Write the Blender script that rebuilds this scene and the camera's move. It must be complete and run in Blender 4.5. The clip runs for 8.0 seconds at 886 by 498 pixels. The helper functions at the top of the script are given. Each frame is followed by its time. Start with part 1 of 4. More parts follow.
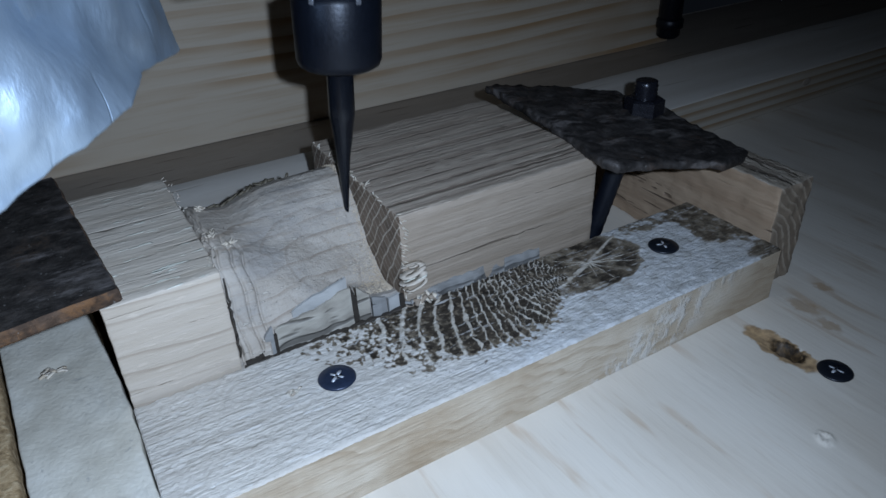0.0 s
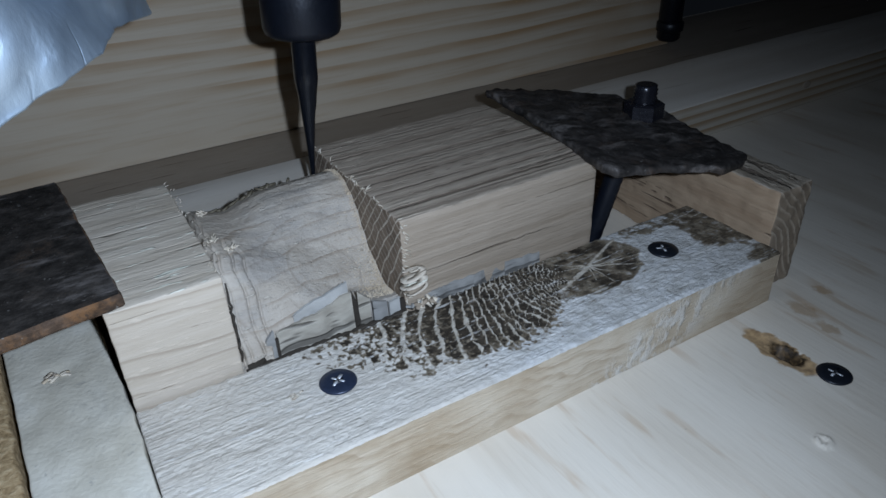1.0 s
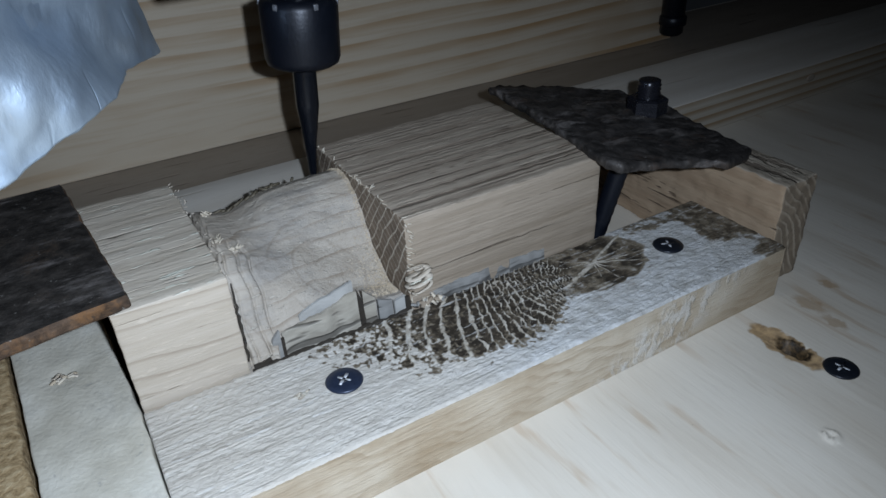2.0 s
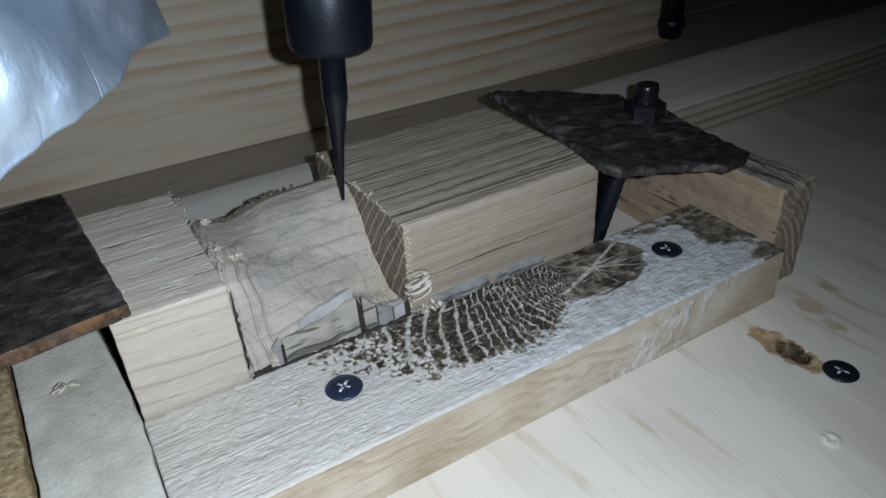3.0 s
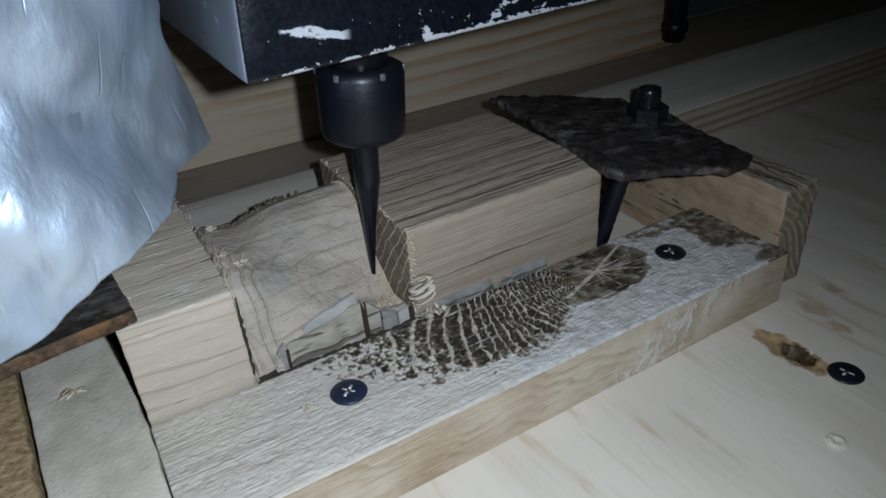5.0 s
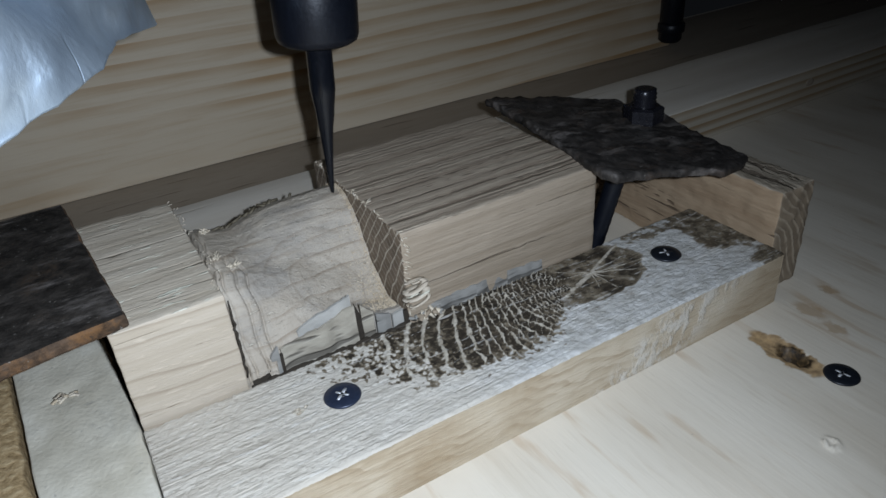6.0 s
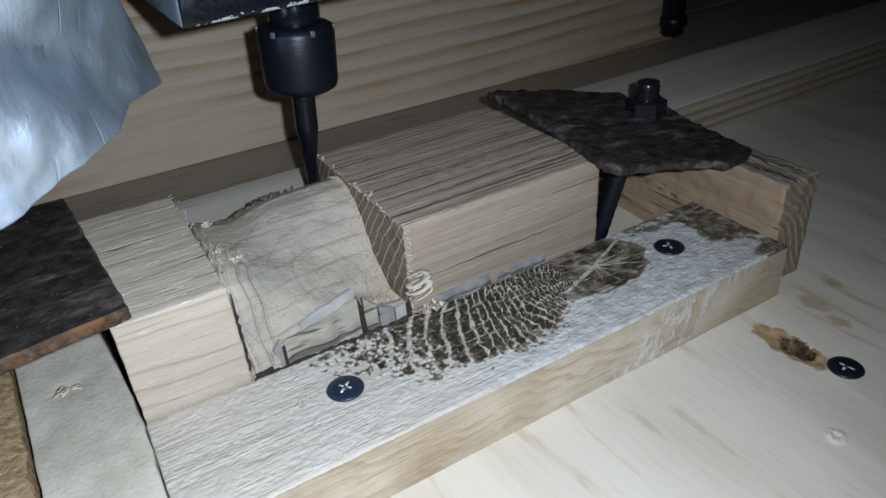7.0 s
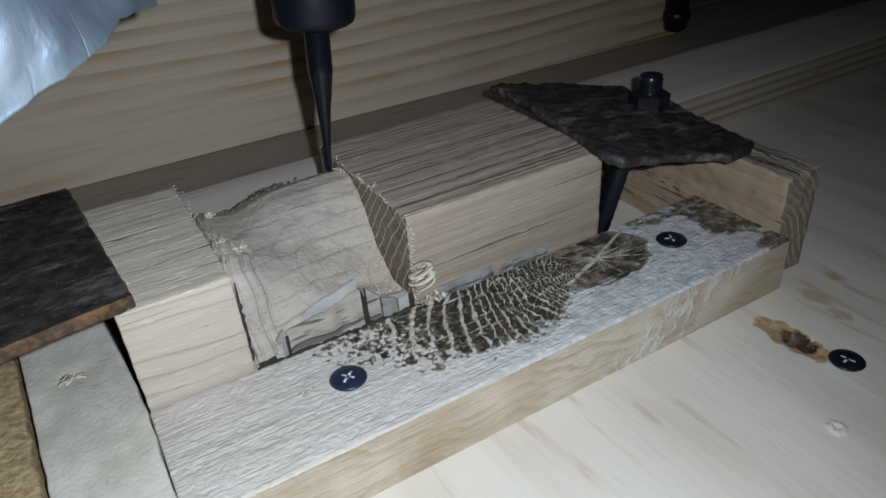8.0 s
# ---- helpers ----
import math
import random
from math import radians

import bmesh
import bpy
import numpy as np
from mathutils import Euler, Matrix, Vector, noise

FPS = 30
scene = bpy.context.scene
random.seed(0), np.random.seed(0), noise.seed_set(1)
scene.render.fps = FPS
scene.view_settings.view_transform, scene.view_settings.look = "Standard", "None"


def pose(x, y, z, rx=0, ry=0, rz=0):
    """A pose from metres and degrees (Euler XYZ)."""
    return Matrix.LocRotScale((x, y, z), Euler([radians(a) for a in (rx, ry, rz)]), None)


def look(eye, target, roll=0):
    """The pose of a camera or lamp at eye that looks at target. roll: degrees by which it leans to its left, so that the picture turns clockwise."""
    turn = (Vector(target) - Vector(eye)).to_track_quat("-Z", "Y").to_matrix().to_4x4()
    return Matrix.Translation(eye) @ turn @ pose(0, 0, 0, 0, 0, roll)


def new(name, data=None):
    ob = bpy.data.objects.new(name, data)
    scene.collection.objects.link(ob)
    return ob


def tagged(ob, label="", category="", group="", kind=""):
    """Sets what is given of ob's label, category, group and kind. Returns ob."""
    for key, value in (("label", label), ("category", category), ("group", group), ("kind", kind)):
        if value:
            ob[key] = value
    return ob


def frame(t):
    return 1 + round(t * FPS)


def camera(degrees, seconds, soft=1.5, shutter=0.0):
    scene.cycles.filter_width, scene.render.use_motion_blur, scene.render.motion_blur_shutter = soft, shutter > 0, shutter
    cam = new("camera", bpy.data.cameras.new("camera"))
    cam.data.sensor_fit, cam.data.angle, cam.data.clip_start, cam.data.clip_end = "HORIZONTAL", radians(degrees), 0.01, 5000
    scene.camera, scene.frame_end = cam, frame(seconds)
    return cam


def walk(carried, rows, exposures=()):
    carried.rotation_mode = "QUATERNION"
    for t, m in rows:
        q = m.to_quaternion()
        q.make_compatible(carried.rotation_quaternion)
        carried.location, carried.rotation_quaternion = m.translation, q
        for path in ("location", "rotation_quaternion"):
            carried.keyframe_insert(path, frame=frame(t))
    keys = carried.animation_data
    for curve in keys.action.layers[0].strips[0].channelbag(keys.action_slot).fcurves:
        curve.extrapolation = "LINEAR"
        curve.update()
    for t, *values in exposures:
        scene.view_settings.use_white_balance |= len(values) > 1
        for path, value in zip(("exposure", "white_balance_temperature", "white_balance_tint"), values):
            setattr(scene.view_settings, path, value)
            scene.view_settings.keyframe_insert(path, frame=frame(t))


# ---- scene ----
cam = camera(64.52, 8.0, shutter=0.4)

PATH = [
    (0, (-0.15608, -0.09142, 0.11655), (0.01471, 0.20373, -0.09253), -2.093),
    (0.5, (-0.15610, -0.09172, 0.11732), (0.01397, 0.20411, -0.09139), -2.358),
    (1, (-0.15603, -0.09197, 0.11758), (0.01421, 0.20405, -0.09073), -2.259),
    (1.5, (-0.15626, -0.09187, 0.11761), (0.01239, 0.20435, -0.09171), -2.647),
    (3, (-0.15533, -0.09229, 0.11862), (0.01181, 0.20564, -0.08947), -3.594),
    (3.5, (-0.15583, -0.09294, 0.11926), (0.00989, 0.20699, -0.08708), -3.921),
    (4, (-0.15617, -0.09347, 0.11978), (0.00827, 0.20830, -0.08489), -4.347),
    (4.5, (-0.15593, -0.09336, 0.11885), (0.00879, 0.20779, -0.08653), -4.276),
    (6, (-0.15371, -0.09329, 0.11890), (0.01170, 0.20761, -0.08628), -4.443),
    (6.5, (-0.15382, -0.09313, 0.11866), (0.01101, 0.20782, -0.08690), -4.570),
    (7, (-0.15419, -0.09296, 0.11798), (0.01022, 0.20726, -0.08899), -4.537),
    (7.5, (-0.15338, -0.09301, 0.11768), (0.01160, 0.20689, -0.08930), -4.527),
    (8, (-0.15509, -0.09359, 0.11725), (0.00804, 0.20603, -0.09160), -4.367),
]
walk(cam, [(t, look(eye, target, roll)) for t, eye, target, roll in PATH],
     [(0, 0.0, 5500, 10), (0.5, 0.05, 5650, 10), (1.5, 0.15, 5950, 10), (3, 0.2, 6250, 10), (3.6, 0.1, 6250, 10), (4, 0.0, 6250, 10), (4.5, -0.22, 6250, 10), (5.2, -0.1, 6500, 10), (6, 0.22, 6450, 10), (6.5, 0.38, 6450, 10), (7.2, 0.3, 6450, 10), (8, 0.15, 6450, 10)])

# ---- light: the lamp beside the lens, in an otherwise dark workshop ----
world = bpy.data.worlds.new("dark_room")
scene.world = world
world.use_nodes = True
world.node_tree.nodes["Background"].inputs["Color"].default_value = (0.75, 0.85, 1.0, 1)
world.node_tree.nodes["Background"].inputs["Strength"].default_value = 0.004
flash_data = bpy.data.lights.new("flash", "SPOT")
flash_data.energy, flash_data.color = 1.23, (0.855, 0.97, 1.12)
flash_data.spot_size, flash_data.spot_blend, flash_data.shadow_soft_size = radians(132), 1.0, 0.0016
flash = new("flash", flash_data)
flash.matrix_basis = look((-0.1458, -0.0966, 0.1212), (-0.131, 0.026, 0.005))


# ---- materials ----
class Nodes:
    """A small builder of node materials."""

    def __init__(self, name, rough=0.6, metal=0.0, spec=0.4):
        self.mat = bpy.data.materials.new(name)
        self.mat.use_nodes = True
        self.nt = self.mat.node_tree
        self.bsdf = self.nt.nodes["Principled BSDF"]
        self.bsdf.inputs["Roughness"].default_value = rough
        self.bsdf.inputs["Metallic"].default_value = metal
        self.bsdf.inputs["Specular IOR Level"].default_value = spec
        self.obj = self.nt.nodes.new("ShaderNodeTexCoord").outputs["Object"]

    def put(self, socket, value):
        if isinstance(value, bpy.types.NodeSocket):
            self.nt.links.new(value, socket)
        elif isinstance(value, tuple) and len(value) == 3 and socket.type == "RGBA":
            socket.default_value = (*value, 1)
        else:
            socket.default_value = value

    def node(self, kind, **inputs):
        n = self.nt.nodes.new(kind)
        for key, value in inputs.items():
            self.put(n.inputs[key.replace("_", " ")], value)
        return n

    def move(self, scale=(1, 1, 1), loc=(0, 0, 0), rot=(0, 0, 0), vec=None):
        n = self.node("ShaderNodeMapping", Scale=scale, Location=loc, Rotation=tuple(radians(a) for a in rot))
        self.put(n.inputs["Vector"], vec or self.obj)
        return n.outputs["Vector"]

    def noise(self, scale, vec=None, detail=4.0, rough=0.55, distort=0.0):
        n = self.node("ShaderNodeTexNoise", Scale=scale, Detail=detail, Roughness=rough, Distortion=distort)
        self.put(n.inputs["Vector"], vec or self.obj)
        return n.outputs["Fac"]

    def voronoi(self, scale, vec=None, feature="F1"):
        n = self.nt.nodes.new("ShaderNodeTexVoronoi")
        n.feature = feature
        n.inputs["Scale"].default_value = scale
        self.put(n.inputs["Vector"], vec or self.obj)
        return n.outputs["Distance"]

    def math(self, op, a, b=0.0, c=0.0):
        n = self.nt.nodes.new("ShaderNodeMath")
        n.operation = op
        for i, v in enumerate((a, b, c)):
            self.put(n.inputs[i], v)
        return n.outputs[0]

    def step(self, value, lo, hi):
        """0 below lo, 1 above hi, smooth between (or the other way round)."""
        n = self.nt.nodes.new("ShaderNodeMapRange")
        n.interpolation_type = "SMOOTHSTEP"
        flip = lo > hi
        self.put(n.inputs["Value"], value)
        n.inputs["From Min"].default_value, n.inputs["From Max"].default_value = min(lo, hi), max(lo, hi)
        n.inputs["To Min"].default_value, n.inputs["To Max"].default_value = (1, 0) if flip else (0, 1)
        return n.outputs["Result"]

    def ramp(self, value, *stops):
        n = self.nt.nodes.new("ShaderNodeValToRGB")
        while len(n.color_ramp.elements) < len(stops):
            n.color_ramp.elements.new(0.5)
        for e, (p, c) in zip(n.color_ramp.elements, stops):
            e.position, e.color = p, (*c, 1)
        self.put(n.inputs["Fac"], value)
        return n.outputs["Color"]

    def mix(self, fac, a, b, mode="MIX"):
        n = self.nt.nodes.new("ShaderNodeMix")
        n.data_type, n.blend_type = "RGBA", mode
        self.put(n.inputs[0], fac)
        self.put(n.inputs[6], a)
        self.put(n.inputs[7], b)
        return n.outputs[2]

    def xyz(self, vec=None):
        n = self.nt.nodes.new("ShaderNodeSeparateXYZ")
        self.put(n.inputs[0], vec or self.obj)
        return n.outputs

    def attr(self, name):
        n = self.nt.nodes.new("ShaderNodeAttribute")
        n.attribute_name = name
        return n.outputs["Fac"]

    def done(self, color, height=None, depth=0.0002, rough=None, strength=1.0):
        self.put(self.bsdf.inputs["Base Color"], color)
        if height is not None:
            b = self.node("ShaderNodeBump", Strength=strength, Distance=depth, Height=height)
            self.put(self.bsdf.inputs["Normal"], b.outputs["Normal"])
        if rough is not None:
            self.put(self.bsdf.inputs["Roughness"], rough)
        return self.mat


def streaked(name, pale, mid, dark, along="x", fine=900, wide=140, stretch=0.05, dark_at=0.36, depth=0.00025, rough=0.62, fleck=0.0, sweep=0.0):
    """Sawn wood: fibres along one axis, darker pores and saw marks, and slow blotches."""
    w = Nodes(name, rough)
    s = {"x": (stretch, 1, 1), "y": (1, stretch, 1), "z": (1, 1, stretch)}[along]
    vec = w.move(s)
    fibre = w.noise(fine, vec, 5, 0.6)
    band = w.noise(wide, vec, 3, 0.55, 0.4)
    blotch = w.noise(28, None, 3)
    pores = w.step(w.noise(fine * 0.45, w.move(tuple(0.5 * a if a != 1 else 1 for a in s)), 2), dark_at, dark_at - 0.08)
    col = w.ramp(band, (0.3, mid), (0.62, pale))
    col = w.mix(w.math("MULTIPLY", w.step(fibre, 0.5, 0.7), 0.55), col, mid)
    col = w.mix(w.math("MULTIPLY", pores, 0.75), col, dark)
    col = w.mix(w.math("MULTIPLY", w.step(blotch, 0.45, 0.75), 0.35), col, mid)
    if fleck:
        up = w.math("MULTIPLY", w.step(w.noise(fine * 0.5, w.move(tuple(3 * a if a != 1 else 1 for a in s), loc=(2, 3, 1)), 3, 0.6), 0.60, 0.66), fleck)
        col = w.mix(up, col, tuple(min(0.7, 1.45 * c) for c in pale))
        fibre = w.math("ADD", fibre, w.math("MULTIPLY", up, 0.8))
    if sweep:
        x, y, z = w.xyz()
        pos = w.math("ADD", w.math("ADD", z, w.math("MULTIPLY", x, 0.10)), w.math("MULTIPLY", w.noise(1.0, w.move((30, 45, 60)), 2), 0.006))
        saw = w.math("FRACT", w.math("MULTIPLY", pos, 1.0 / sweep))
        late = w.math("MULTIPLY", w.math("MULTIPLY", w.step(saw, 0.72, 0.95), w.step(saw, 1.0, 0.97)), w.step(w.noise(150, vec, 3), 0.34, 0.55))
        col = w.mix(w.math("MULTIPLY", late, 0.5), col, dark)
    h = w.math("SUBTRACT", w.math("ADD", w.math("MULTIPLY", fibre, 0.7), band), w.math("MULTIPLY", pores, 0.9))
    return w.done(col, h, depth)


def pine_bands(name, pale, late, gap, lift, along_x=True, depth=0.00012):
    """Planed pine: soft growth bands that darken towards one side, swept into long arcs."""
    w = Nodes(name, 0.5)
    x, y, z = w.xyz()
    sway = w.noise(1.0, w.move((3.2, 7, 8)), 2, 0.35)
    fine = w.noise(1.0, w.move((25, 500, 500)), 4)
    pos = w.math("ADD", w.math("ADD", z, w.math("MULTIPLY", y, 0.9)), w.math("MULTIPLY", sway, lift))
    saw = w.math("FRACT", w.math("MULTIPLY", pos, 1.0 / gap))
    late_mask = w.math("MULTIPLY", w.step(saw, 0.25, 0.9), w.step(saw, 1.0, 0.93))
    late_mask = w.math("MULTIPLY", late_mask, w.step(w.noise(1.0, w.move((6, 14, 22)), 3), 0.36, 0.62))
    col = w.mix(late_mask, pale, late)
    col = w.mix(w.math("MULTIPLY", w.step(fine, 0.45, 0.75), 0.3), col, late)
    col = w.mix(w.math("MULTIPLY", w.step(w.noise(14, None, 4), 0.5, 0.75), 0.25), col, late)
    return w.done(col, w.math("ADD", fine, w.math("MULTIPLY", late_mask, 0.6)), depth, rough=w.math("ADD", 0.42, w.math("MULTIPLY", fine, 0.25)))


def rail_material():
    """Weathered rail top: pale grey fibres over dark brown wood, as the worn layer (wear) and the hard ridges (ridge) lie."""
    w = Nodes("weathered_oak", 0.75, 0.0, 0.25)
    x, y, z = w.xyz()
    wear = w.attr("wear")
    ridge = w.attr("ridge")
    white = w.attr("white")
    speck = w.noise(700, w.move((0.6, 1, 1), rot=(20, 15, 24)), 5, 0.7)
    fibre = w.noise(1700, w.move((0.045, 1, 1), rot=(35, 0, 0)), 4, 0.65)
    band = w.noise(260, w.move((0.05, 1, 1), rot=(35, 0, 0)), 4)
    grey = w.ramp(band, (0.3, (0.47, 0.425, 0.36)), (0.6, (0.58, 0.535, 0.465)))
    grey = w.mix(w.math("MULTIPLY", w.step(fibre, 0.50, 0.66), 0.55), grey, (0.29, 0.25, 0.20))
    clump = w.noise(330, w.move((0.7, 1, 1), rot=(25, 10, 33)), 5, 0.72)
    chalk = w.ramp(clump, (0.32, (0.34, 0.325, 0.295)), (0.46, (0.45, 0.44, 0.415)), (0.62, (0.55, 0.545, 0.53)))
    grey = w.mix(white, grey, chalk)
    mid = w.ramp(w.noise(420, None, 5, 0.7), (0.34, (0.085, 0.064, 0.042)), (0.52, (0.165, 0.135, 0.095)), (0.70, (0.27, 0.235, 0.18)))
    dark = w.ramp(w.noise(360, None, 5, 0.7), (0.36, (0.016, 0.012, 0.008)), (0.55, (0.045, 0.035, 0.024)), (0.74, (0.12, 0.095, 0.066)))
    edge = w.math("ADD", wear, w.math("MULTIPLY", w.math("SUBTRACT", speck, 0.5), 0.7))
    col = w.mix(w.step(edge, 0.22, 0.50), grey, mid)
    col = w.mix(w.step(edge, 0.52, 0.86), col, dark)
    col = w.mix(w.math("MULTIPLY", w.step(w.math("ADD", ridge, w.math("MULTIPLY", w.math("SUBTRACT", speck, 0.5), 0.9)), 0.36, 0.70), 0.9), col, w.ramp(clump, (0.35, (0.34, 0.30, 0.24)), (0.6, (0.53, 0.485, 0.41))))
    h = w.math("ADD", w.math("MULTIPLY", fibre, 1.0), w.math("ADD", w.math("MULTIPLY", speck, 0.7), w.math("MULTIPLY", w.math("MULTIPLY", clump, white), 0.5)))
    fleck = w.step(w.noise(900, w.move((0.12, 1, 1), loc=(1, 2, 3)), 3, 0.6), 0.60, 0.67)
    col = w.mix(w.math("MULTIPLY", fleck, 0.45), col, (0.66, 0.64, 0.60))
    return w.done(col, h, 0.00042)


def rail_side():
    """Planed flank of the rail: cream oak with swept brown flame figure and a chalky rubbed patch."""
    w = Nodes("rail_side_oak", 0.6)
    x, y, z = w.xyz()
    sway = w.noise(1.0, w.move((38, 60, 60)), 3, 0.5)
    pos = w.math("ADD", w.math("ADD", z, w.math("MULTIPLY", x, 0.13)), w.math("MULTIPLY", sway, 0.022))
    lines = w.noise(1.0, w.move((9, 9, 9)), 2)
    wave = w.math("FRACT", w.math("MULTIPLY", pos, 260.0))
    late = w.math("MULTIPLY", w.math("MULTIPLY", w.step(wave, 0.2, 0.85), w.step(wave, 1.0, 0.9)), w.step(w.noise(1.0, w.move((45, 80, 110), loc=(3, 0, 1)), 3), 0.36, 0.62))
    fibre = w.noise(1500, w.move((0.05, 1, 1)), 4, 0.65)
    blotch = w.noise(45, None, 4, 0.6)
    col = w.ramp(blotch, (0.34, (0.37, 0.29, 0.195)), (0.52, (0.47, 0.395, 0.295)), (0.68, (0.54, 0.475, 0.375)))
    col = w.mix(w.math("MULTIPLY", late, 0.42), col, (0.255, 0.18, 0.10))
    col = w.mix(w.math("MULTIPLY", w.step(fibre, 0.5, 0.7), 0.42), col, (0.25, 0.185, 0.115))
    # the rubbed, chalky patch
    lean = w.math("SUBTRACT", x, w.math("MULTIPLY", z, 1.5))
    rub = w.math("MULTIPLY", w.step(lean, 0.010, 0.020), w.step(lean, 0.052, 0.036))
    chalk = w.math("MULTIPLY", rub, w.step(w.noise(240, w.move((1, 1, 0.6), rot=(0, 35, 0)), 5, 0.7), 0.44, 0.60))
    col = w.mix(w.math("MULTIPLY", chalk, 0.75), col, (0.60, 0.575, 0.53))
    end = w.step(lean, 0.045, 0.062)
    col = w.mix(w.math("MULTIPLY", w.math("MULTIPLY", end, w.step(blotch, 0.35, 0.6)), 0.55), col, (0.30, 0.225, 0.14))
    return w.done(col, w.math("ADD", fibre, w.math("ADD", w.math("MULTIPLY", lines, 0.2), w.math("MULTIPLY", chalk, 0.7))), 0.00028)


def end_grain():
    """Freshly cut end grain: brown, with pale curved rings and thinner rays across them."""
    w = Nodes("oak_end_grain", 0.65)
    x, y, z = w.xyz()
    bend = w.noise(60, None, 2)
    pos = w.math("ADD", w.math("ADD", y, w.math("MULTIPLY", w.math("MULTIPLY", z, z), 12.0)), w.math("MULTIPLY", bend, 0.006))
    ring = w.math("FRACT", w.math("MULTIPLY", pos, 300.0))
    rl = w.math("LESS_THAN", ring, 0.17)
    pos2 = w.math("ADD", w.math("SUBTRACT", z, w.math("MULTIPLY", y, 0.75)), w.math("MULTIPLY", bend, 0.004))
    ray = w.math("LESS_THAN", w.math("FRACT", w.math("MULTIPLY", pos2, 340.0)), 0.13)
    grit = w.noise(1500, None, 3)
    base = w.ramp(w.noise(220, None, 4), (0.35, (0.115, 0.082, 0.055)), (0.65, (0.20, 0.15, 0.105)))
    lines = w.math("MULTIPLY", w.math("MAXIMUM", rl, w.math("MULTIPLY", ray, 0.6)), w.step(grit, 0.3, 0.5))
    col = w.mix(lines, base, (0.46, 0.40, 0.32))
    return w.done(col, w.math("ADD", lines, grit), 0.00015)


def ring_end():
    """Old end grain: grey brown with fine curved rings."""
    w = Nodes("old_end_grain", 0.7)
    x, y, z = w.xyz()
    bend = w.math("MULTIPLY", w.noise(70, None, 3), 0.006)
    d = w.math("SQRT", w.math("ADD", w.math("POWER", w.math("ADD", x, 0.030), 2.0), w.math("POWER", w.math("SUBTRACT", z, -0.004), 2.0)))
    ring = w.math("FRACT", w.math("MULTIPLY", w.math("ADD", d, bend), 420.0))
    m = w.math("MULTIPLY", w.step(ring, 0.55, 0.95), w.step(w.noise(200, None, 3), 0.3, 0.6))
    col = w.ramp(w.noise(180, None, 4), (0.3, (0.15, 0.115, 0.08)), (0.7, (0.26, 0.205, 0.145)))
    col = w.mix(w.math("MULTIPLY", m, 0.6), col, (0.42, 0.36, 0.28))
    return w.done(col, m, 0.0002)


def milled_oak():
    """Milled surface: smooth pale oak with faint growth lines and dust."""
    w = Nodes("milled_oak", 0.6)
    x, y, z = w.xyz()
    sway = w.noise(45, w.move((0.5, 1, 1)), 3)
    pos = w.math("ADD", w.math("ADD", z, w.math("MULTIPLY", y, 0.55)), w.math("MULTIPLY", sway, 0.012))
    saw = w.math("FRACT", w.math("MULTIPLY", pos, 190.0))
    line = w.math("MULTIPLY", w.step(saw, 0.75, 1.0), w.step(w.noise(70, None, 3), 0.35, 0.6))
    fibre = w.noise(1100, w.move((0.1, 1, 1)), 4, 0.6)
    dust = w.noise(140, None, 4)
    col = w.ramp(dust, (0.3, (0.36, 0.31, 0.25)), (0.7, (0.45, 0.40, 0.335)))
    col = w.mix(w.math("MULTIPLY", line, 0.7), col, (0.22, 0.17, 0.12))
    grime = w.math("MULTIPLY", w.step(w.noise(60, w.move((0.6, 1, 1), rot=(0, 0, 25)), 5, 0.65), 0.46, 0.64), 0.6)
    col = w.mix(grime, col, (0.25, 0.235, 0.215))
    col = w.mix(w.math("MULTIPLY", w.step(fibre, 0.5, 0.72), 0.4), col, (0.27, 0.22, 0.165))
    arc = w.math("SQRT", w.math("ADD", w.math("POWER", w.math("ADD", x, 0.012), 2.0), w.math("POWER", w.math("MULTIPLY", w.math("SUBTRACT", y, -0.012), 1.3), 2.0)))
    arc = w.math("FRACT", w.math("MULTIPLY", w.math("ADD", arc, w.math("MULTIPLY", sway, 0.006)), 170.0))
    arc = w.math("MULTIPLY", w.math("MULTIPLY", w.step(arc, 0.80, 0.95), w.step(arc, 1.0, 0.96)), w.step(w.noise(90, None, 3), 0.42, 0.58))
    col = w.mix(w.math("MULTIPLY", arc, 0.38), col, (0.20, 0.16, 0.12))
    lint = w.step(w.noise(1000, w.move((0.35, 1, 1), rot=(0, 0, 20)), 3, 0.65), 0.61, 0.68)
    col = w.mix(w.math("MULTIPLY", lint, 0.45), col, (0.62, 0.57, 0.48))
    grain = w.noise(1400, None, 4, 0.7)
    return w.done(col, w.math("ADD", fibre, w.math("ADD", w.math("MULTIPLY", grain, 0.8), w.math("MULTIPLY", lint, 0.6))), 0.00028)


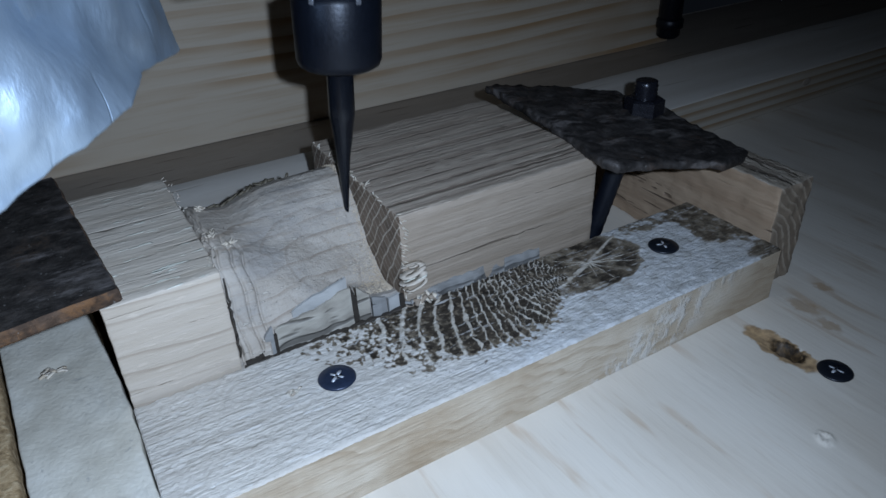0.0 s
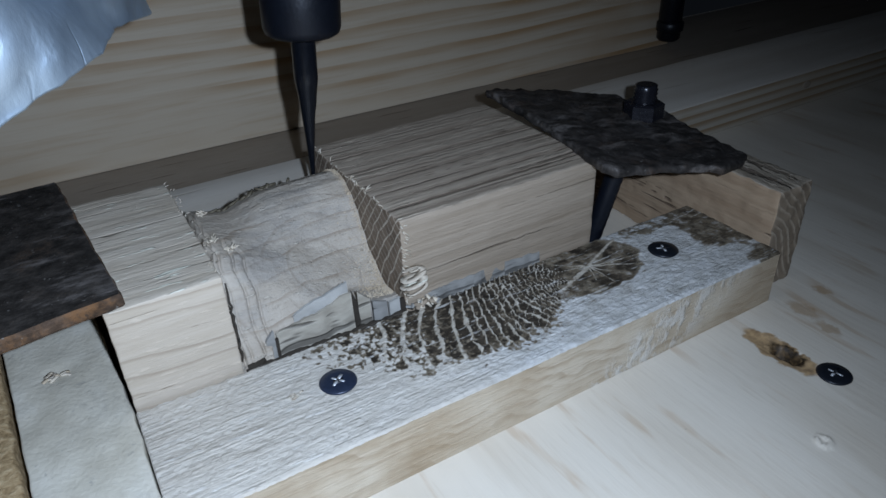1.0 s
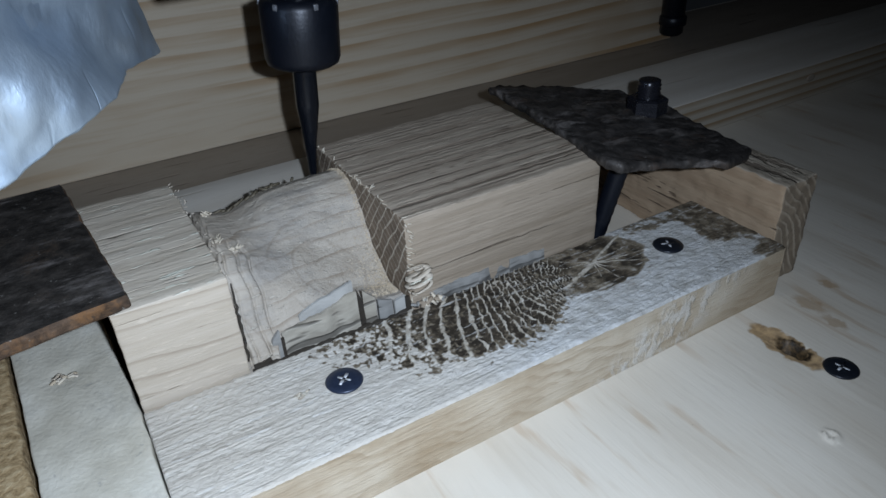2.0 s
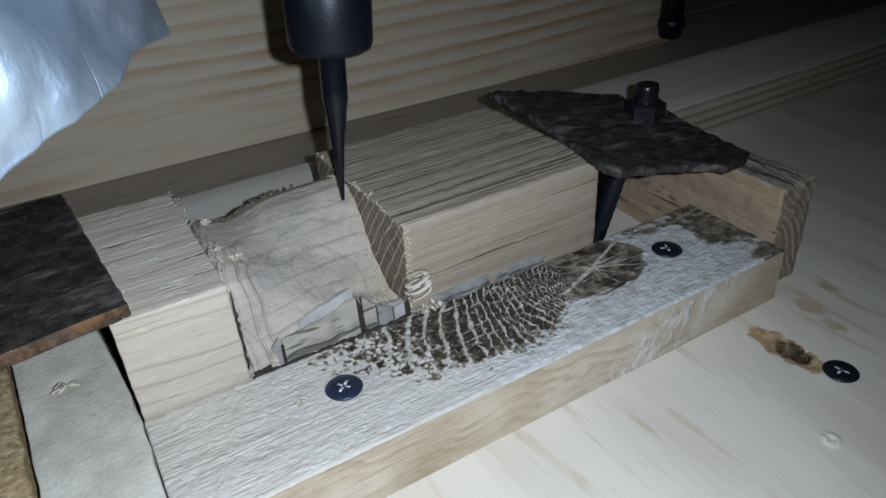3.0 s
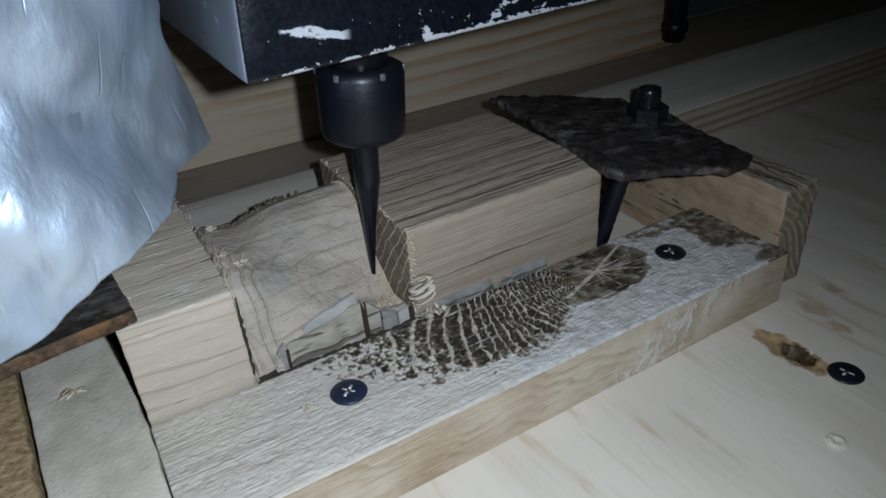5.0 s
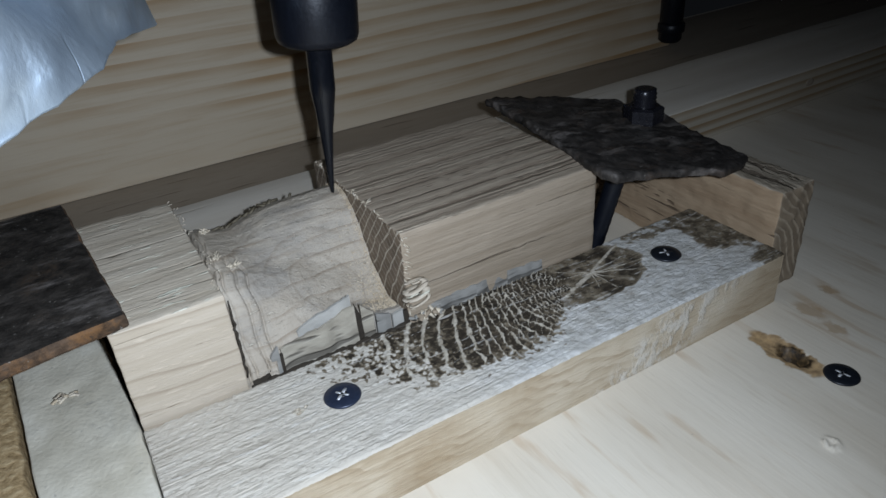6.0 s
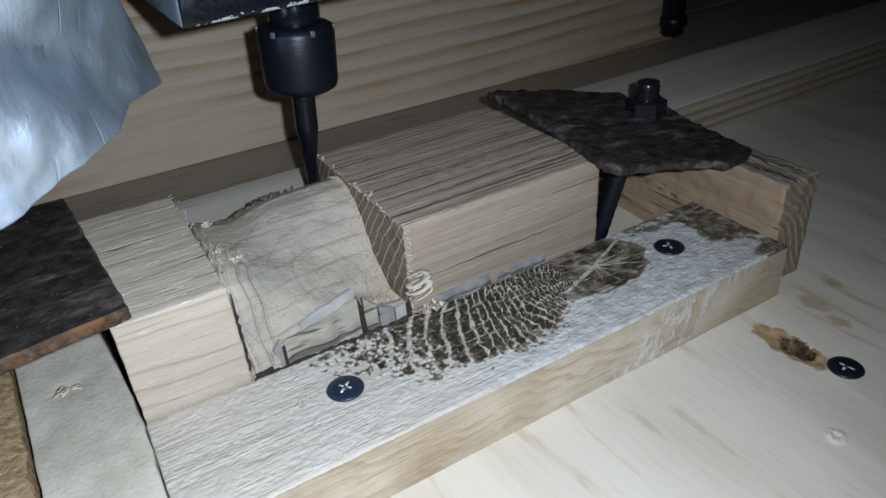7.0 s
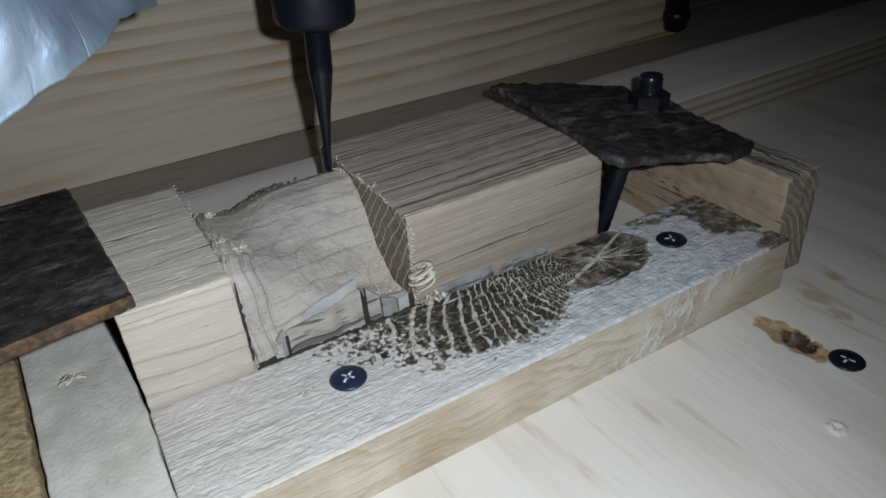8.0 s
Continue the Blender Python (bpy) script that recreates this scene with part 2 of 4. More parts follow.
def plywood():
    """Pale birch plywood, grain across the fixture, tan streaks, one torn and stained screw hole."""
    w = Nodes("birch_plywood", 0.55)
    x, y, z = w.xyz()
    vec = w.move((1, 0.10, 1))
    fibre = w.noise(700, vec, 4)
    flame = w.noise(60, w.move((1, 0.16, 1), rot=(0, 0, -9)), 3, 0.5, 0.6)
    col = w.ramp(flame, (0.35, (0.56, 0.50, 0.41)), (0.6, (0.64, 0.585, 0.495)))
    streak = w.math("MULTIPLY", w.step(w.noise(170, w.move((1, 0.13, 1), rot=(0, 0, -6)), 4), 0.55, 0.68), w.step(w.noise(34, None, 2), 0.38, 0.56))
    col = w.mix(w.math("MULTIPLY", streak, 0.5), col, (0.42, 0.29, 0.17))
    col = w.mix(w.math("MULTIPLY", w.step(fibre, 0.55, 0.75), 0.25), col, (0.46, 0.38, 0.28))
    col = w.mix(w.math("MULTIPLY", w.step(w.noise(260, None, 3), 0.74, 0.78), 0.5), col, (0.22, 0.20, 0.17))
    # stain round the torn hole, drawn out along the grain
    warp = w.math("MULTIPLY", w.math("SUBTRACT", w.noise(350, None, 4), 0.5), 0.006)
    dx = w.math("ADD", w.math("SUBTRACT", x, -0.0148), warp)
    dy = w.math("SUBTRACT", y, -0.0155)
    d = w.math("SQRT", w.math("ADD", w.math("MULTIPLY", w.math("MULTIPLY", dx, dx), 6.5), w.math("MULTIPLY", w.math("MULTIPLY", dy, dy), 1.0)))
    stain = w.step(d, 0.0120, 0.0095)
    col = w.mix(w.math("MULTIPLY", stain, 0.9), col, w.ramp(w.noise(500, None, 4), (0.35, (0.20, 0.12, 0.05)), (0.65, (0.46, 0.30, 0.14))))
    # the hole itself: its inner shade painted as ragged dark brown
    hole_shade = w.math("SQRT", w.math("ADD", w.math("POWER", w.math("MULTIPLY", w.math("ADD", x, 0.0142), 1.6), 2.0), w.math("POWER", w.math("ADD", y, 0.0172), 2.0)))
    hole_shade = w.math("ADD", hole_shade, w.math("MULTIPLY", warp, 0.8))
    col = w.mix(w.step(hole_shade, 0.0056, 0.0040), col, w.ramp(w.noise(700, None, 3), (0.4, (0.025, 0.016, 0.008)), (0.7, (0.13, 0.08, 0.035))))
    # two more tan tears beyond the rail's end
    for tx, ty, size in ((0.018, -0.005, 0.0036), (0.0055, -0.0080, 0.0060), (0.0035, -0.0165, 0.0045)):
        ex = w.math("ADD", w.math("SUBTRACT", x, tx), warp)
        ey = w.math("SUBTRACT", y, ty)
        t = w.math("SQRT", w.math("ADD", w.math("MULTIPLY", w.math("MULTIPLY", ex, ex), 3.0), w.math("MULTIPLY", w.math("MULTIPLY", ey, ey), 1.0)))
        col = w.mix(w.math("MULTIPLY", w.step(t, size, size * 0.5), 0.6), col, (0.36, 0.24, 0.13))
    return w.done(col, w.math("ADD", fibre, flame), 0.00010)


def rusty_steel(name, dark, rust, amount, rough=0.55):
    w = Nodes(name, rough, 0.55)
    big = w.noise(130, None, 5, 0.6)
    fine = w.noise(900, None, 5, 0.65)
    pit = w.voronoi(420)
    coarse = w.noise(260, None, 4, 0.6)
    col = w.ramp(coarse, (0.34, tuple(0.5 * c for c in dark)), (0.5, dark), (0.68, tuple(1.7 * c for c in dark)))
    m = w.math("MULTIPLY", w.step(big, amount, amount + 0.18), w.step(fine, 0.35, 0.55))
    col = w.mix(w.math("MULTIPLY", m, 0.8), col, rust)
    # pale scratches, widened to paint the steel's mottled highlights too
    scuff = w.math("MULTIPLY", w.step(w.noise(170, w.move((0.30, 1, 1), rot=(0, 0, 35)), 6, 0.68), 0.50, 0.66), w.step(w.noise(60, None, 2), 0.30, 0.60))
    col = w.mix(scuff, col, (0.24, 0.215, 0.20))
    grit = w.step(w.noise(800, None, 2), 0.70, 0.75)
    col = w.mix(w.math("MULTIPLY", grit, 0.5), col, (0.36, 0.34, 0.31))
    return w.done(col, w.math("ADD", w.math("MULTIPLY", pit, 0.4), w.math("ADD", w.math("MULTIPLY", coarse, 1.3), w.math("MULTIPLY", fine, 0.3))), 0.0005, rough=w.math("ADD", rough - 0.15, w.math("MULTIPLY", fine, 0.45)))


def black_metal(name, color, rough, chips=0.0):
    w = Nodes(name, rough, 0.3, 0.5)
    fine = w.noise(1200, None, 3)
    col = w.ramp(fine, (0.3, tuple(0.7 * c for c in color)), (0.7, color))
    if chips:
        speck = w.math("GREATER_THAN", w.noise(330, None, 5, 0.62), chips)
        col = w.mix(speck, col, (0.55, 0.56, 0.57))
        dust = w.step(w.noise(160, None, 5, 0.7), 0.5, 0.8)
        col = w.mix(w.math("MULTIPLY", dust, 0.16), col, (0.35, 0.36, 0.38))
    return w.done(col, fine, 0.00004, rough=w.math("ADD", rough - 0.08, w.math("MULTIPLY", fine, 0.16)))


def chipped_paint():
    """Black paint, worn to bare metal along the lower edge, with one long scrape."""
    w = Nodes("chipped_black_paint", 0.34, 0.2, 0.5)
    x, y, z = w.xyz()
    z = w.math("SUBTRACT", z, w.math("MULTIPLY", w.math("ADD", x, 0.0350), 0.082))
    z = w.math("SUBTRACT", z, 0.0010)
    fine = w.noise(1200, None, 3)
    chip = w.noise(520, w.move((0.55, 1, 1)), 5, 0.66)
    patch = w.noise(85, None, 3)
    low = w.math("MULTIPLY", w.step(z, 0.0735, 0.0662), w.step(x, -0.022, 0.008))
    edge = w.step(z, 0.0672, 0.0660)
    bar = w.math("MULTIPLY", w.step(x, -0.0290, -0.0282), w.step(x, -0.0165, -0.0185))
    line = w.math("ABSOLUTE", w.math("ADD", w.math("SUBTRACT", z, 0.0728), w.math("MULTIPLY", w.math("ADD", x, 0.028), 0.24)))
    line = w.math("ADD", line, w.math("MULTIPLY", w.math("SUBTRACT", w.noise(520, w.move((0.4, 1, 1)), 5, 0.7), 0.5), 0.0034))
    scrape = w.math("MULTIPLY", w.math("MULTIPLY", bar, w.step(line, 0.0008, 0.0004)), w.step(chip, 0.36, 0.44))
    need = w.math("SUBTRACT", 0.700, w.math("ADD", w.math("MULTIPLY", w.math("MULTIPLY", low, patch), 0.31), w.math("MULTIPLY", edge, 0.16)))
    dots = w.math("GREATER_THAN", w.noise(950, None, 2), 0.735)
    bare = w.math("MAXIMUM", w.math("MAXIMUM", scrape, w.math("MULTIPLY", dots, 0.5)), w.math("GREATER_THAN", chip, need))
    dust = w.step(w.noise(230, None, 5, 0.7), 0.48, 0.8)
    col = w.ramp(fine, (0.3, (0.0025, 0.0035, 0.006)), (0.7, (0.0045, 0.0065, 0.011)))
    col = w.mix(w.math("MULTIPLY", dust, 0.008), col, (0.35, 0.36, 0.38))
    col = w.mix(bare, col, (0.42, 0.44, 0.47))
    return w.done(col, w.math("SUBTRACT", fine, w.math("MULTIPLY", bare, 0.8)), 0.00005, rough=w.math("ADD", 0.20, w.math("MULTIPLY", fine, 0.14)))


def silver_tape():
    w = Nodes("silver_tape", 0.4, 0.86, 0.6)
    weave = w.noise(1.0, w.move((760, 760, 330), rot=(0, 14, 0)), 4, 0.65)
    crease = w.noise(1.0, w.move((120, 120, 62), rot=(8, 26, 0)), 3, 0.5, 0.4)
    fold = w.math("ABSOLUTE", w.math("SUBTRACT", w.noise(1.0, w.move((95, 95, 26), loc=(3, 1, 2), rot=(0, 32, 0)), 2), 0.5))
    fold = w.math("MULTIPLY", w.step(fold, 0.02, 0.0), w.step(w.noise(70, None, 2), 0.5, 0.62))
    smudge = w.noise(60, None, 4)
    scuff = w.step(w.noise(1.0, w.move((900, 900, 120), rot=(20, 50, 0)), 3), 0.68, 0.74)
    col = w.ramp(smudge, (0.3, (0.44, 0.545, 0.67)), (0.7, (0.62, 0.725, 0.83)))
    col = w.mix(w.math("MULTIPLY", w.step(w.noise(45, None, 3), 0.60, 0.76), 0.4), col, (0.34, 0.325, 0.29))
    col = w.mix(w.math("MULTIPLY", scuff, 0.35), col, (0.75, 0.78, 0.82))
    h = w.math("SUBTRACT", w.math("ADD", w.math("MULTIPLY", weave, 0.13), w.math("MULTIPLY", crease, 1.0)), w.math("MULTIPLY", fold, 0.09))
    return w.done(col, h, 0.0007, rough=w.math("ADD", 0.33, w.math("MULTIPLY", smudge, 0.24)))


def chipboard():
    w = Nodes("raw_chipboard", 0.85)
    chip = w.noise(560, w.move((0.7, 1, 1), rot=(0, 0, 30)), 5, 0.75, 0.1)
    col = w.ramp(chip, (0.3, (0.15, 0.095, 0.04)), (0.5, (0.38, 0.27, 0.14)), (0.68, (0.56, 0.44, 0.27)))
    return w.done(col, chip, 0.0007)


def grey_plank():
    w = Nodes("dusty_grey_plank", 0.75)
    smear = w.noise(1.0, w.move((90, 55, 90), rot=(0, 0, 30)), 4, 0.6)
    fine = w.noise(900, None, 4)
    col = w.ramp(smear, (0.3, (0.44, 0.405, 0.325)), (0.5, (0.53, 0.495, 0.41)), (0.7, (0.60, 0.57, 0.49)))
    col = w.mix(w.math("MULTIPLY", w.step(w.noise(160, w.move((1, 0.6, 1), rot=(0, 0, 25)), 5, 0.7), 0.54, 0.68), 0.4), col, (0.34, 0.32, 0.275))
    col = w.mix(w.math("MULTIPLY", w.step(w.noise(420, None, 3), 0.66, 0.74), 0.5), col, (0.25, 0.24, 0.22))
    return w.done(col, w.math("ADD", fine, smear), 0.0002)


OAK_TOP = streaked("oak_sawn_top", (0.385, 0.322, 0.25), (0.265, 0.21, 0.157), (0.12, 0.088, 0.062), fine=1500, wide=420, stretch=0.022, dark_at=0.43, depth=0.0005, fleck=0.7)
OAK_FACE = streaked("oak_sawn_face", (0.335, 0.275, 0.21), (0.25, 0.198, 0.142), (0.15, 0.112, 0.075), fine=1700, wide=420, stretch=0.035, dark_at=0.35, depth=0.0004)
OAK_PALE = streaked("oak_pale_top", (0.56, 0.495, 0.405), (0.45, 0.385, 0.30), (0.23, 0.18, 0.13), fine=1300, wide=340, stretch=0.06, dark_at=0.40, depth=0.0004, fleck=0.8)
OAK_LIGHT = streaked("oak_light_face", (0.48, 0.415, 0.335), (0.42, 0.355, 0.275), (0.24, 0.185, 0.13), fine=2200, wide=500, stretch=0.05, dark_at=0.34, depth=0.00016, fleck=0.25, sweep=0.0042)
OAK_WARM = streaked("oak_warm_face", (0.36, 0.265, 0.175), (0.25, 0.17, 0.105), (0.11, 0.075, 0.05), along="y", fine=900, wide=230, stretch=0.07, dark_at=0.42, depth=0.0004)
RAIL_SIDE = rail_side()
OLD_TOP = streaked("old_grey_oak", (0.36, 0.31, 0.245), (0.25, 0.205, 0.15), (0.10, 0.075, 0.055), along="y", fine=900, wide=300, stretch=0.25, dark_at=0.46, depth=0.0007, fleck=0.5)
RAIL_TOP = rail_material()
END_GRAIN = end_grain()
RING_END = ring_end()
MILLED = milled_oak()
PLY = plywood()
PINE_WALL = pine_bands("planed_pine_wall", (0.53, 0.45, 0.34), (0.35, 0.22, 0.105), 0.0078, 0.046)
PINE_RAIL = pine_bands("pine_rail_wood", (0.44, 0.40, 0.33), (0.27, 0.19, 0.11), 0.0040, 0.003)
# rail top set paler than its flank, making up for lamp light lacking there
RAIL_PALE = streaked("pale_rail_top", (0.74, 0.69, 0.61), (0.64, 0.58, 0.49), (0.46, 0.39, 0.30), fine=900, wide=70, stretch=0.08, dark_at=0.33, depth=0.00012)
BROWN_BOARD = streaked("brown_hardboard", (0.34, 0.285, 0.225), (0.28, 0.23, 0.175), (0.14, 0.105, 0.075), fine=700, wide=60, stretch=0.15)
STEEL_CLAMP = rusty_steel("rusted_dark_steel", (0.056, 0.050, 0.046), (0.075, 0.048, 0.032), 0.52)
STEEL_EDGE = rusty_steel("rust_edge", (0.085, 0.055, 0.036), (0.22, 0.115, 0.05), 0.46, 0.75)
STEEL_FLAT = rusty_steel("flat_rusty_steel", (0.048, 0.042, 0.037), (0.075, 0.052, 0.036), 0.52, 0.6)
BOLT_BLACK = black_metal("oiled_black_steel", (0.018, 0.018, 0.024), 0.28)
SCREW_BLACK = black_metal("blackened_screw", (0.026, 0.036, 0.066), 0.36)
SCREW_DARK = black_metal("oiled_dark_screw", (0.014, 0.017, 0.024), 0.34)
NUT_BLACK = black_metal("black_oxide", (0.006, 0.008, 0.014), 0.40)
BIT_STEEL = black_metal("dark_carbide", (0.008, 0.0095, 0.014), 0.20)
PAINT_BLACK = chipped_paint()
# left side of the black housing: its sheen put in as grey, plus speckles
PAINT_SIDE = black_metal("speckled_sheen_side", (0.20, 0.22, 0.25), 0.42, 0.66)
BARE = black_metal("bare_metal", (0.62, 0.64, 0.67), 0.35)
SLOT_GLINT = black_metal("slot_glint_grey", (0.15, 0.155, 0.17), 0.35)
TAPE = silver_tape()
CHIPBOARD = chipboard()
PLANK = grey_plank()
TORN = streaked("torn_pale_fibre", (0.62, 0.56, 0.46), (0.52, 0.44, 0.33), (0.35, 0.27, 0.18), fine=900, wide=300)
GLUE = streaked("grey_tape_residue", (0.27, 0.262, 0.245), (0.19, 0.184, 0.17), (0.06, 0.056, 0.05), fine=600, wide=260, stretch=0.4, dark_at=0.43)
GLUE_PALE = streaked("pale_tape_residue", (0.40, 0.39, 0.365), (0.32, 0.31, 0.285), (0.13, 0.12, 0.105), fine=700, wide=300, stretch=0.4, dark_at=0.36)
MOSS = streaked("olive_splinter", (0.13, 0.11, 0.075), (0.09, 0.075, 0.05), (0.05, 0.04, 0.03))
DUST = streaked("tan_sawdust", (0.52, 0.44, 0.33), (0.44, 0.35, 0.24), (0.32, 0.24, 0.15))
SLOT_WOOD = streaked("grimy_grey_wood", (0.40, 0.365, 0.30), (0.26, 0.23, 0.185), (0.07, 0.062, 0.052), fine=500, wide=200, stretch=0.35, dark_at=0.45, depth=0.0004)
# near-black that paints shade: slot gaps, strip behind the rail, shoulder crack
GAP_SHADE = streaked("dark_splinter", (0.040, 0.032, 0.024), (0.026, 0.021, 0.016), (0.012, 0.010, 0.008))


# ---- mesh helpers ----
def thing(name, loc, label, category, group="", kind=""):
    ob = new(name)
    ob.empty_display_size = 0.01
    ob.location = loc
    return tagged(ob, label, category, group, kind)


def base_of(ob):
    v = Vector((0, 0, 0))
    while ob:
        v += ob.location
        ob = ob.parent
    return v


def mesh_of(name, bm, mats, smooth=True):
    me = bpy.data.meshes.new(name)
    bm.normal_update()
    bm.to_mesh(me)
    bm.free()
    for m in mats if isinstance(mats, (list, tuple)) else (mats,):
        me.materials.append(m)
    if smooth:
        me.polygons.foreach_set("use_smooth", [True] * len(me.polygons))
    return me


def part(name, bm, mats, parent, label="", smooth=False, loc=(0, 0, 0), kind=""):
    """Links a bmesh, given in world metres (or the moving thing's own), as one mesh under a thing."""
    bmesh.ops.translate(bm, verts=bm.verts, vec=-(base_of(parent) + Vector(loc)))
    ob = new(name, mesh_of(name, bm, mats, smooth))
    ob.parent, ob.location = parent, loc
    return tagged(ob, label, kind=kind)


def solid(name, bm, mats, loc, label, category, group="", kind="", smooth=False):
    bmesh.ops.translate(bm, verts=bm.verts, vec=-Vector(loc))
    ob = new(name, mesh_of(name, bm, mats, smooth))
    ob.location = loc
    return tagged(ob, label, category, group, kind)


def rough(p, size, amount):
    """A small displacement from noise: size in metres."""
    return noise.noise_vector(Vector(p) / size) * amount


def ticks(lo, hi, step, r):
    n = max(1, int(round((hi - lo - 2 * r) / step)))
    inner = [lo + r + (hi - lo - 2 * r) * i / n for i in range(n + 1)]
    return [lo, lo + 0.35 * r] + inner + [hi - 0.35 * r, hi]


def worn_box(lo, hi, r=0.0006, step=0.004, wobble=0.0, size=0.006, pick=None):
    """A box with rounded, slightly uneven edges; pick(normal, centre) gives a face's material."""
    bm = bmesh.new()
    t = [ticks(lo[i], hi[i], step, r) for i in range(3)]
    seen = {}

    def vert(p):
        key = tuple(round(c, 7) for c in p)
        if key not in seen:
            q = [min(max(p[i], lo[i] + r), hi[i] - r) for i in range(3)]
            d = Vector([p[i] - q[i] for i in range(3)])
            v = Vector(q) + (d.normalized() * r if d.length > 1e-9 else d)
            if wobble:
                v += rough(v, size, wobble) + rough(v, size * 0.25, wobble * 0.4)
            seen[key] = bm.verts.new(v)
        return seen[key]

    for axis in range(3):
        a, b = [(1, 2), (2, 0), (0, 1)][axis]
        for side in (0, 1):
            w = hi[axis] if side else lo[axis]
            for i in range(len(t[a]) - 1):
                for j in range(len(t[b]) - 1):
                    quad = []
                    for u, v in ((i, j), (i + 1, j), (i + 1, j + 1), (i, j + 1)):
                        p = [0, 0, 0]
                        p[axis], p[a], p[b] = w, t[a][u], t[b][v]
                        quad.append(vert(p))
                    f = bm.faces.new(quad if side else quad[::-1])
                    f.smooth = True
                    if pick:
                        n = Vector((0, 0, 0))
                        n[axis] = 1 if side else -1
                        f.material_index = pick(n, f.calc_center_median())
    return bm


def lathe(profile, n=40, axis=(0, 0)):
    """A turned body: rows of (radius, height), closed at both ends."""
    bm = bmesh.new()
    rings = [[bm.verts.new((axis[0] + r * math.cos(2 * math.pi * k / n), axis[1] + r * math.sin(2 * math.pi * k / n), z)) for k in range(n)] for r, z in profile]
    for a, b in zip(rings, rings[1:]):
        for k in range(n):
            bm.faces.new((a[k], a[(k + 1) % n], b[(k + 1) % n], b[k])).smooth = True
    bm.faces.new(rings[0][::-1])
    bm.faces.new(rings[-1])
    bmesh.ops.recalc_face_normals(bm, faces=bm.faces)
    return bm


def slab(outline, z0, z1, wobble=0.0, size=0.004, fine=0.002, tilt=(0, 0, 0)):
    """A plate of any outline with ragged rounded edges."""
    pts = []
    for (ax, ay), (bx, by) in zip(outline, outline[1:] + outline[:1]):
        n = max(1, int(math.hypot(bx - ax, by - ay) / fine))
        for i in range(n):
            p = Vector((ax + (bx - ax) * i / n, ay + (by - ay) * i / n, 0))
            pts.append(p + Vector((*rough(p, size, wobble).xy, 0)) + Vector((*rough(p, size * 0.3, wobble * 0.5).xy, 0)))
    c = sum(pts, Vector()) / len(pts)
    bm = bmesh.new()
    h = z1 - z0
    rows = []
    for inset, z in ((0.0006, z0), (0, z0 + 0.2 * h), (0, z1 - 0.25 * h), (0.0005, z1)):
        rows.append([bm.verts.new(p + (c - p).normalized() * inset + Vector((0, 0, z + tilt[0] + tilt[1] * (p.x - c.x) + tilt[2] * (p.y - c.y)))) for p in pts])
    m = len(pts)
    for a, b in zip(rows, rows[1:]):
        for k in range(m):
            bm.faces.new((a[k], a[(k + 1) % m], b[(k + 1) % m], b[k])).material_index = 1
    bm.faces.new(rows[0][::-1])
    bm.faces.new(rows[-1])
    bmesh.ops.recalc_face_normals(bm, faces=bm.faces)
    return bm


def ribbon(points, width, thick, up=(0, 0, 1)):
    """A thin strip with thickness along points: curls, fibres and splinters."""
    bm = bmesh.new()
    up = Vector(up)
    rows = []
    for i, p in enumerate(points):
        p = Vector(p)
        d = (Vector(points[min(i + 1, len(points) - 1)]) - Vector(points[max(i - 1, 0)])).normalized()
        s = d.cross(up)
        s = s.normalized() if s.length > 1e-6 else Vector((1, 0, 0))
        n = s.cross(d).normalized()
        w = width * (0.55 + 0.45 * math.sin(math.pi * (i + 0.6) / len(points)))
        rows.append([bm.verts.new(p + s * a * w / 2 + n * b * thick / 2) for a, b in ((-1, -1), (1, -1), (1, 1), (-1, 1))])
    for a, b in zip(rows, rows[1:]):
        for k in range(4):
            bm.faces.new((a[k], a[(k + 1) % 4], b[(k + 1) % 4], b[k])).smooth = True
    bm.faces.new(rows[0][::-1])
    bm.faces.new(rows[-1])
    bmesh.ops.recalc_face_normals(bm, faces=bm.faces)
    return bm


# ---- the setting ----
def build_ground():
    """The plywood machine bed: one sheet, fine near the torn hole and the dents."""
    xs = [-0.44, -0.34, -0.25, -0.15] + [-0.06 + 0.0005 * i for i in range(121)] + [0.02, 0.06, 0.12, 0.20, 0.30, 0.37, 0.44]
    ys = [-0.36, -0.28, -0.2, -0.12] + [-0.06 + 0.0006 * i for i in range(101)] + [0.03, 0.08, 0.16, 0.20, 0.24]
    bm = bmesh.new()
    grid = []
    for y in ys:
        row = []
        for x in xs:
            z = 0.0
            z -= 0.0046 * min(1.0, max(0.0, (1 - math.hypot((x + 0.0142) / 0.0024, (y + 0.0172) / 0.0040) + 0.35 * noise.noise(Vector((x, y, 1)) * 700)) * 2.2))
            tear = math.hypot((x + 0.0148) * 2.6, y + 0.0155)
            if tear < 0.010:
                z -= 0.0009 * (1 - tear / 0.010) * (1 + noise.noise(Vector((x, y, 0)) * 900))
            e = math.hypot(x + 0.033, y + 0.040)
            z += 0.0011 * max(0.0, 1 - abs(e - 0.0013) / 0.0010) * (0.6 + noise.noise(Vector((x, y, 3)) * 1500))
            row.append(bm.verts.new((x, y, z)))
        grid.append(row)
    for a, b in zip(grid, grid[1:]):
        for k in range(len(xs) - 1):
            bm.faces.new((a[k], a[k + 1], b[k + 1], b[k])).smooth = True
    solid("ground", bm, PLY, (0, 0, 0), "pale birch plywood machine bed with tan streaks and a torn screw hole", "machine bed", kind="structure")
    part("bed_core", worn_box((-0.44, -0.36, -0.021), (0.44, 0.24, -0.0056), 0.001, 0.05), RAIL_SIDE, bpy.data.objects["ground"], "layered plywood core of the bed")


